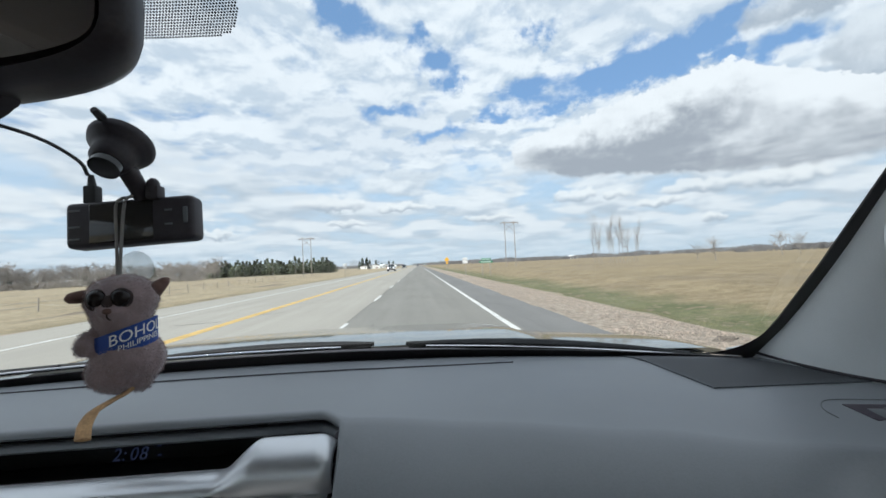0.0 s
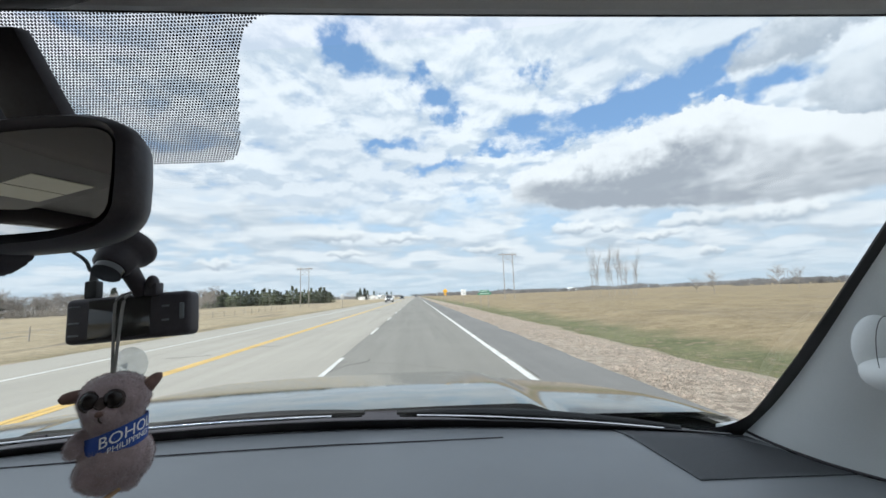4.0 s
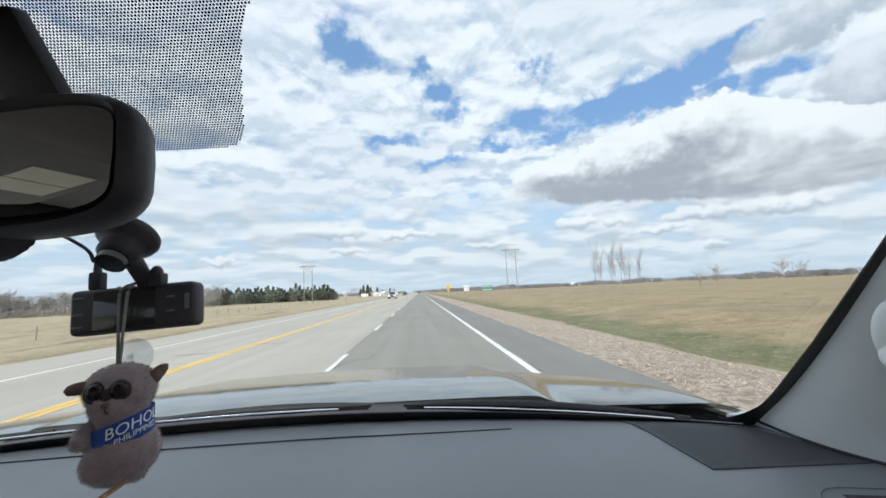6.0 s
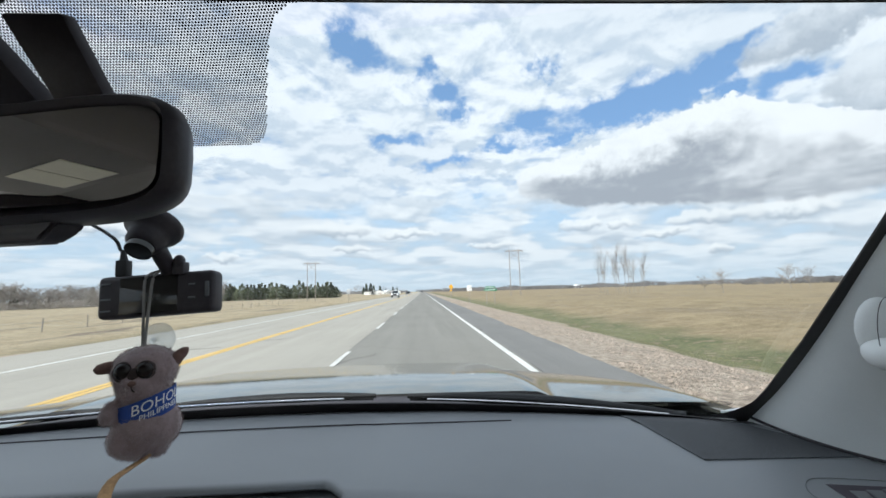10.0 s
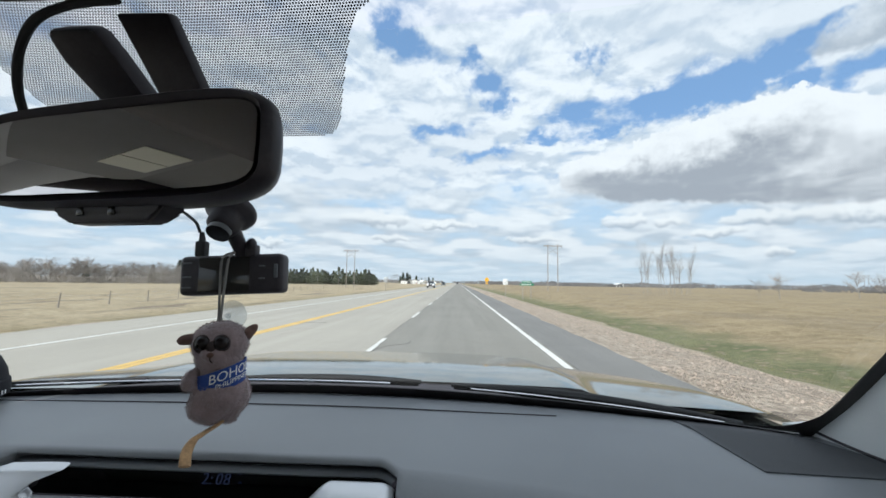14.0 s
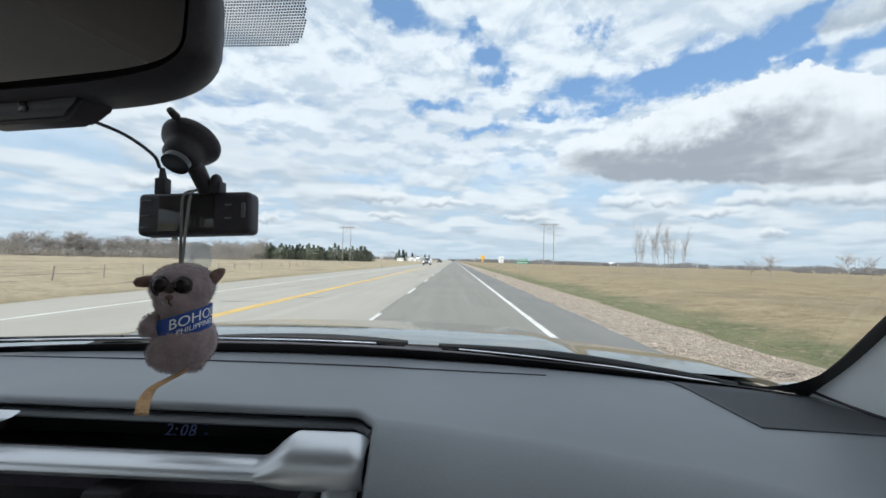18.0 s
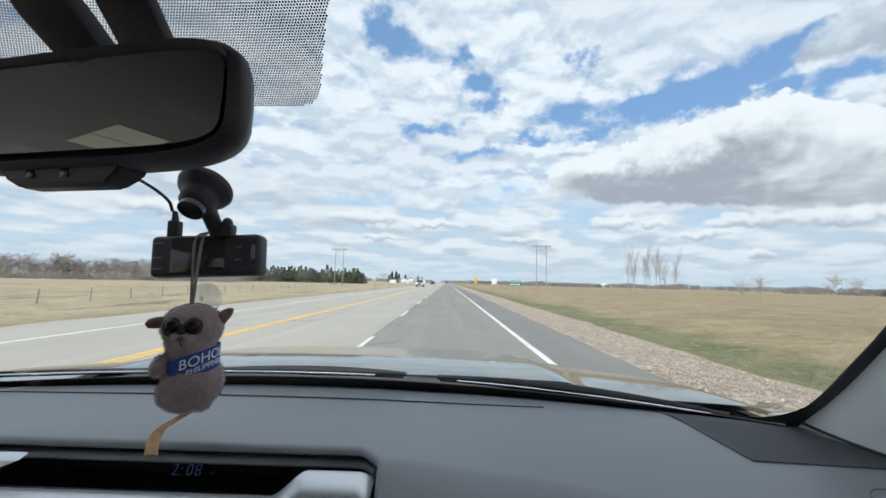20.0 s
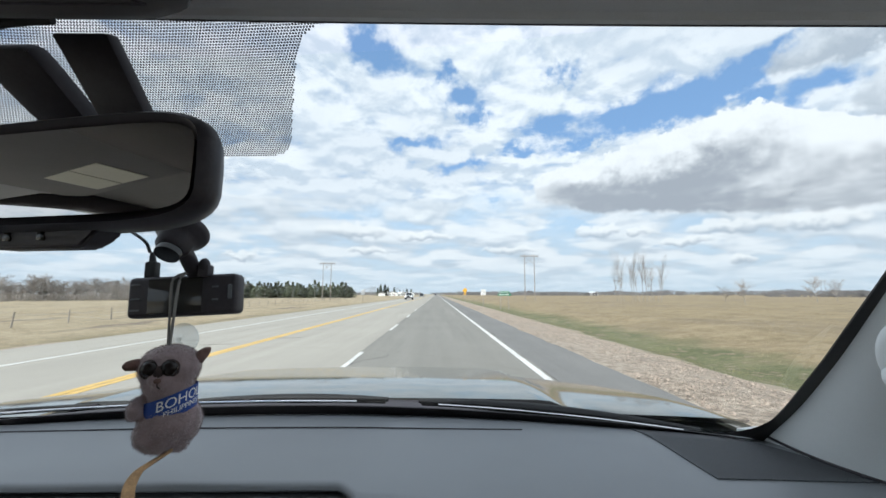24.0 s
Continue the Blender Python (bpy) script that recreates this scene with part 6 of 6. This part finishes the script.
# ---- poles, fence, signs ----
POLE = surf("weathered_pole", (0.27, 0.24, 0.21), 0.9, var=0.25, scale=2, fine=30, bump=0.3)
STEEL = surf("galvanised_steel", (0.42, 0.43, 0.44), 0.5, metal=0.6, var=0.1, scale=5, fine=60, bump=0.1)


def h_pole(x, y, h, gap):
    t = thing("power_pole", "wooden H-frame power pole in the field", "power pole", (x, y, ground_z(x)), "power line poles")
    for s in (-1, 1):
        part("post", tube([(s * gap / 2, 0, -0.4), (s * gap / 2, 0, h)], [0.14, 0.09], 10), POLE, t)
    part("crossarm", box(-gap * 0.95, gap * 0.95, -0.08, 0.08, h * 0.945, h * 0.965, 0.02), POLE, t)
    for s in (-0.9, 0, 0.9):
        part("insulator", tube([(s * gap, 0, h * 0.94), (s * gap, 0, h * 0.90)], [0.07, 0.05], 8), STEEL, t)
    for s in (-1, 1):
        part("brace", tube([(s * gap / 2, 0, h * 0.78), (-s * gap / 2, 0, h * 0.94)], 0.05, 6), POLE, t)
    return t


for az, d, h in ((13.3, 122, 14.0), (24.5, 330, 13.0), (28.0, 520, 13.0), (-15.2, 150, 14.0), (44.5, 420, 13)):
    h_pole(*at(az, d), h, 2.9)

proto = thing("fence_post", "leaning weathered wooden fence post in dry grass", "fence post", (-30, 20, ground_z(-30)), "field fence posts")
part("post", tube([(0, 0, -0.3), (0.02, 0.03, 1.15)], [0.06, 0.05], 7), POLE, proto)
part("wire", tube([(0, 0, 0.95), (-0.4, 5, 0.94)], 0.006, 4), STEEL, proto)
part("wire", tube([(0, 0, 0.6), (-0.4, 5, 0.6)], 0.006, 4), STEEL, proto)
for i in range(1, 26):
    copy_thing(proto, Matrix.Translation((-30 - i * 0.4, 20 + i * 5.0, ground_z(-30))) @ Euler((rnd.gauss(0, .04), rnd.gauss(0, .05), 0)).to_matrix().to_4x4())

SIGNYELLOW = surf("yellow_sign_sheet", (0.75, 0.40, 0.02), 0.5, var=0.04, scale=4, fine=40, bump=0)
SIGNGREEN = surf("green_sign_sheet", (0.010, 0.17, 0.085), 0.5, var=0.05, scale=4, fine=40, bump=0)
SIGNWHITE = surf("white_sign_sheet", (0.74, 0.74, 0.73), 0.5, var=0.04, scale=4, fine=40, bump=0)
SIGNBLACK = surf("black_sign_print", (0.015, 0.015, 0.015), 0.6, var=0.1, scale=4, fine=40, bump=0)

sg = thing("lane_ends_sign", "yellow diamond lane ends sign on a wooden post", "road sign", (7.0, 95, ground_z(7.0)))
part("post", box(-0.06, 0.06, -0.06, 0.06, -0.3, 2.9, 0.01), POLE, sg)
face = part("plate", slab([(0, -0.62), (0.62, 0), (0, 0.62), (-0.62, 0)], lambda a, b: (a, -0.08, b + 2.75), Vector((0, 0.012, 0))), SIGNYELLOW, sg, smooth=False)
part("arrow", slab([(-0.18, -0.3), (-0.12, -0.3), (-0.12, 0.3), (-0.18, 0.3)], lambda a, b: (a, -0.085, b + 2.75), Vector((0, 0.004, 0))), SIGNBLACK, face, smooth=False)
part("arrow", slab([(0.22, -0.3), (0.28, -0.3), (0.16, 0.10), (0.16, 0.28), (0.10, 0.28), (0.10, 0.10)], lambda a, b: (a, -0.085, b + 2.75), Vector((0, 0.004, 0))), SIGNBLACK, face, smooth=False)
part("plate", box(-0.25, 0.25, -0.085, -0.07, 1.75, 2.05), SIGNYELLOW, sg, smooth=False)

sg = thing("guide_sign", "green two-panel guide sign on two wooden posts", "road sign", (13.0, 75, ground_z(13.0)))
for s in (-0.75, 0.75):
    part("post", box(s - 0.07, s + 0.07, -0.07, 0.07, -0.3, 3.3, 0.01), POLE, sg)
for z0, w in ((2.95, 0.9), (2.45, 1.25)):
    face = part("plate", box(-w, w, -0.10, -0.08, z0, z0 + 0.42, 0.004), SIGNGREEN, sg, "green panel with white bars")
    for k in range(4):
        part("bar", box(-w * 0.8 + k * w * 0.4, -w * 0.8 + k * w * 0.4 + w * 0.3, -0.106, -0.101, z0 + 0.14, z0 + 0.28), SIGNWHITE, face, smooth=False)

sg = thing("notice_sign", "white notice of the next passing lane on a wooden post", "road sign", (7.5, 62, ground_z(7.5)))
part("post", box(-0.05, 0.05, -0.05, 0.05, -0.3, 2.4, 0.01), POLE, sg)
face = part("plate", box(-0.38, 0.38, -0.08, -0.065, 1.85, 2.75, 0.004), SIGNWHITE, sg)
for k, txt in enumerate(("NEXT", "PASSING", "LANE", "4 km")):
    bm = words(txt, 0.19, 0.002)
    bmesh.ops.translate(bm, verts=bm.verts[:], vec=(0, -0.084, 2.64 - k * 0.21))
    part("lettering", bm, SIGNBLACK, face, smooth=False)
sg = thing("marker_sign", "back of a small grey road sign on the far verge", "road sign", (-14.0, 78, ground_z(-14.0)))
part("post", box(-0.05, 0.05, -0.05, 0.05, -0.3, 2.6, 0.01), POLE, sg)
part("plate", box(-0.35, 0.35, -0.08, -0.065, 1.8, 2.75, 0.004), STEEL, sg)


# ---- other vehicles ----
TYRE = RUBBER
LAMP = surf("clear_lamp", (0.75, 0.75, 0.74), 0.1, var=0.03, scale=4, fine=20, bump=0)


def vehicle(name, label, x, y, paint, pickup, turn=180):
    t = thing(name, label, "car", (x, y, 0))
    t.rotation_euler = (0, 0, radians(turn))

    def sect(y_, w, z0, z1, tuck=0.08):
        return [(-w + tuck, y_, z0), (w - tuck, y_, z0), (w, y_, z0 + 0.15), (w, y_, (z0 + z1) / 2 + 0.1), (w - 0.06, y_, z1), (-w + 0.06, y_, z1), (-w, y_, (z0 + z1) / 2 + 0.1), (-w, y_, z0 + 0.15)]
    hood = 1.12 if pickup else 1.05
    L = 2.8 if pickup else 2.3
    low = [sect(L, 0.82, 0.45, 0.85), sect(L - 0.12, 0.95, 0.40, hood - 0.08), sect(L - 1.1, 0.99, 0.36, hood), sect(0.3, 1.0, 0.36, hood + 0.04), sect(-1.0, 1.0, 0.36, hood + 0.06), sect(-L + 0.1, 0.98, 0.45, hood + 0.06), sect(-L, 0.9, 0.5, hood)]
    part("body", loft([r for r in low]), paint, t)
    c0, c1 = (1.25, -0.9) if pickup else (1.1, -2.1)
    top = 1.85 if pickup else 1.68
    rings = [[(-0.92, c0, hood), (0.92, c0, hood), (0.92, c1, hood), (-0.92, c1, hood)], [(-0.72, c0 - 0.75, top - 0.06), (0.72, c0 - 0.75, top - 0.06), (0.72, c1 + 0.3, top - 0.06), (-0.72, c1 + 0.3, top - 0.06)]]
    part("glasshouse", loft(rings), DARKPANE, t, "dark windows", smooth=False)
    part("roof", box(-0.72, 0.72, c1 + 0.28, c0 - 0.72, top - 0.07, top, 0.03), paint, t)
    for s in (-1, 1):
        for yy in (L - 1.0, -L + 1.2):
            wh = part("wheel", loft([[(s * (0.86 + dx), yy + r * math.cos(a), 0.38 + r * math.sin(a)) for a in (k * math.tau / 20 for k in range(20))] for dx, r in ((-0.1, 0.33), (-0.07, 0.38), (0.10, 0.38), (0.135, 0.34), (0.14, 0.22))]), TYRE, t)
            part("rim", loft([[(s * (0.86 + dx), yy + r * math.cos(a), 0.38 + r * math.sin(a)) for a in (k * math.tau / 16 for k in range(16))] for dx, r in ((0.12, 0.22), (0.145, 0.21), (0.13, 0.05))]), SILVER, wh)
        part("headlight", box(s * 0.72 - 0.16, s * 0.72 + 0.16, L - 0.14, L + 0.01, 0.82, 0.98, 0.03), LAMP, t)
        part("mirror", box(s * 1.1 - 0.1, s * 1.1 + 0.1, 0.85, 0.97, hood + 0.02, hood + 0.2, 0.03), BLACK, t)
        part("pillar", tube([(s * 0.92, c0, hood), (s * 0.73, c0 - 0.75, top - 0.04)], 0.05, 6), paint, t)
    part("grille", box(-0.52, 0.52, L - 0.06, L + 0.03, 0.66, 0.98, 0.02), GLOSSBLACK, t)
    part("bumper", box(-0.85, 0.85, L - 0.06, L + 0.08, 0.42, 0.62, 0.04), BLACK, t)
    return t


VWHITE = surf("white_car_paint", (0.72, 0.73, 0.74), 0.2, var=0.03, scale=4, fine=60, bump=0, coat=0.8)
VGREY = surf("dark_grey_car_paint", (0.07, 0.08, 0.09), 0.2, metal=0.4, var=0.05, scale=4, fine=60, bump=0, coat=0.8)
vehicle("pickup_truck", "white pickup truck coming the other way", -6.9, 105, VWHITE, True)
vehicle("oncoming_car", "dark grey car far down the oncoming lane", -6.7, 190, VGREY, False)
vehicle("distant_truck", "dark vehicle far ahead in the lane", -1.0, 420, VGREY, True, 0)
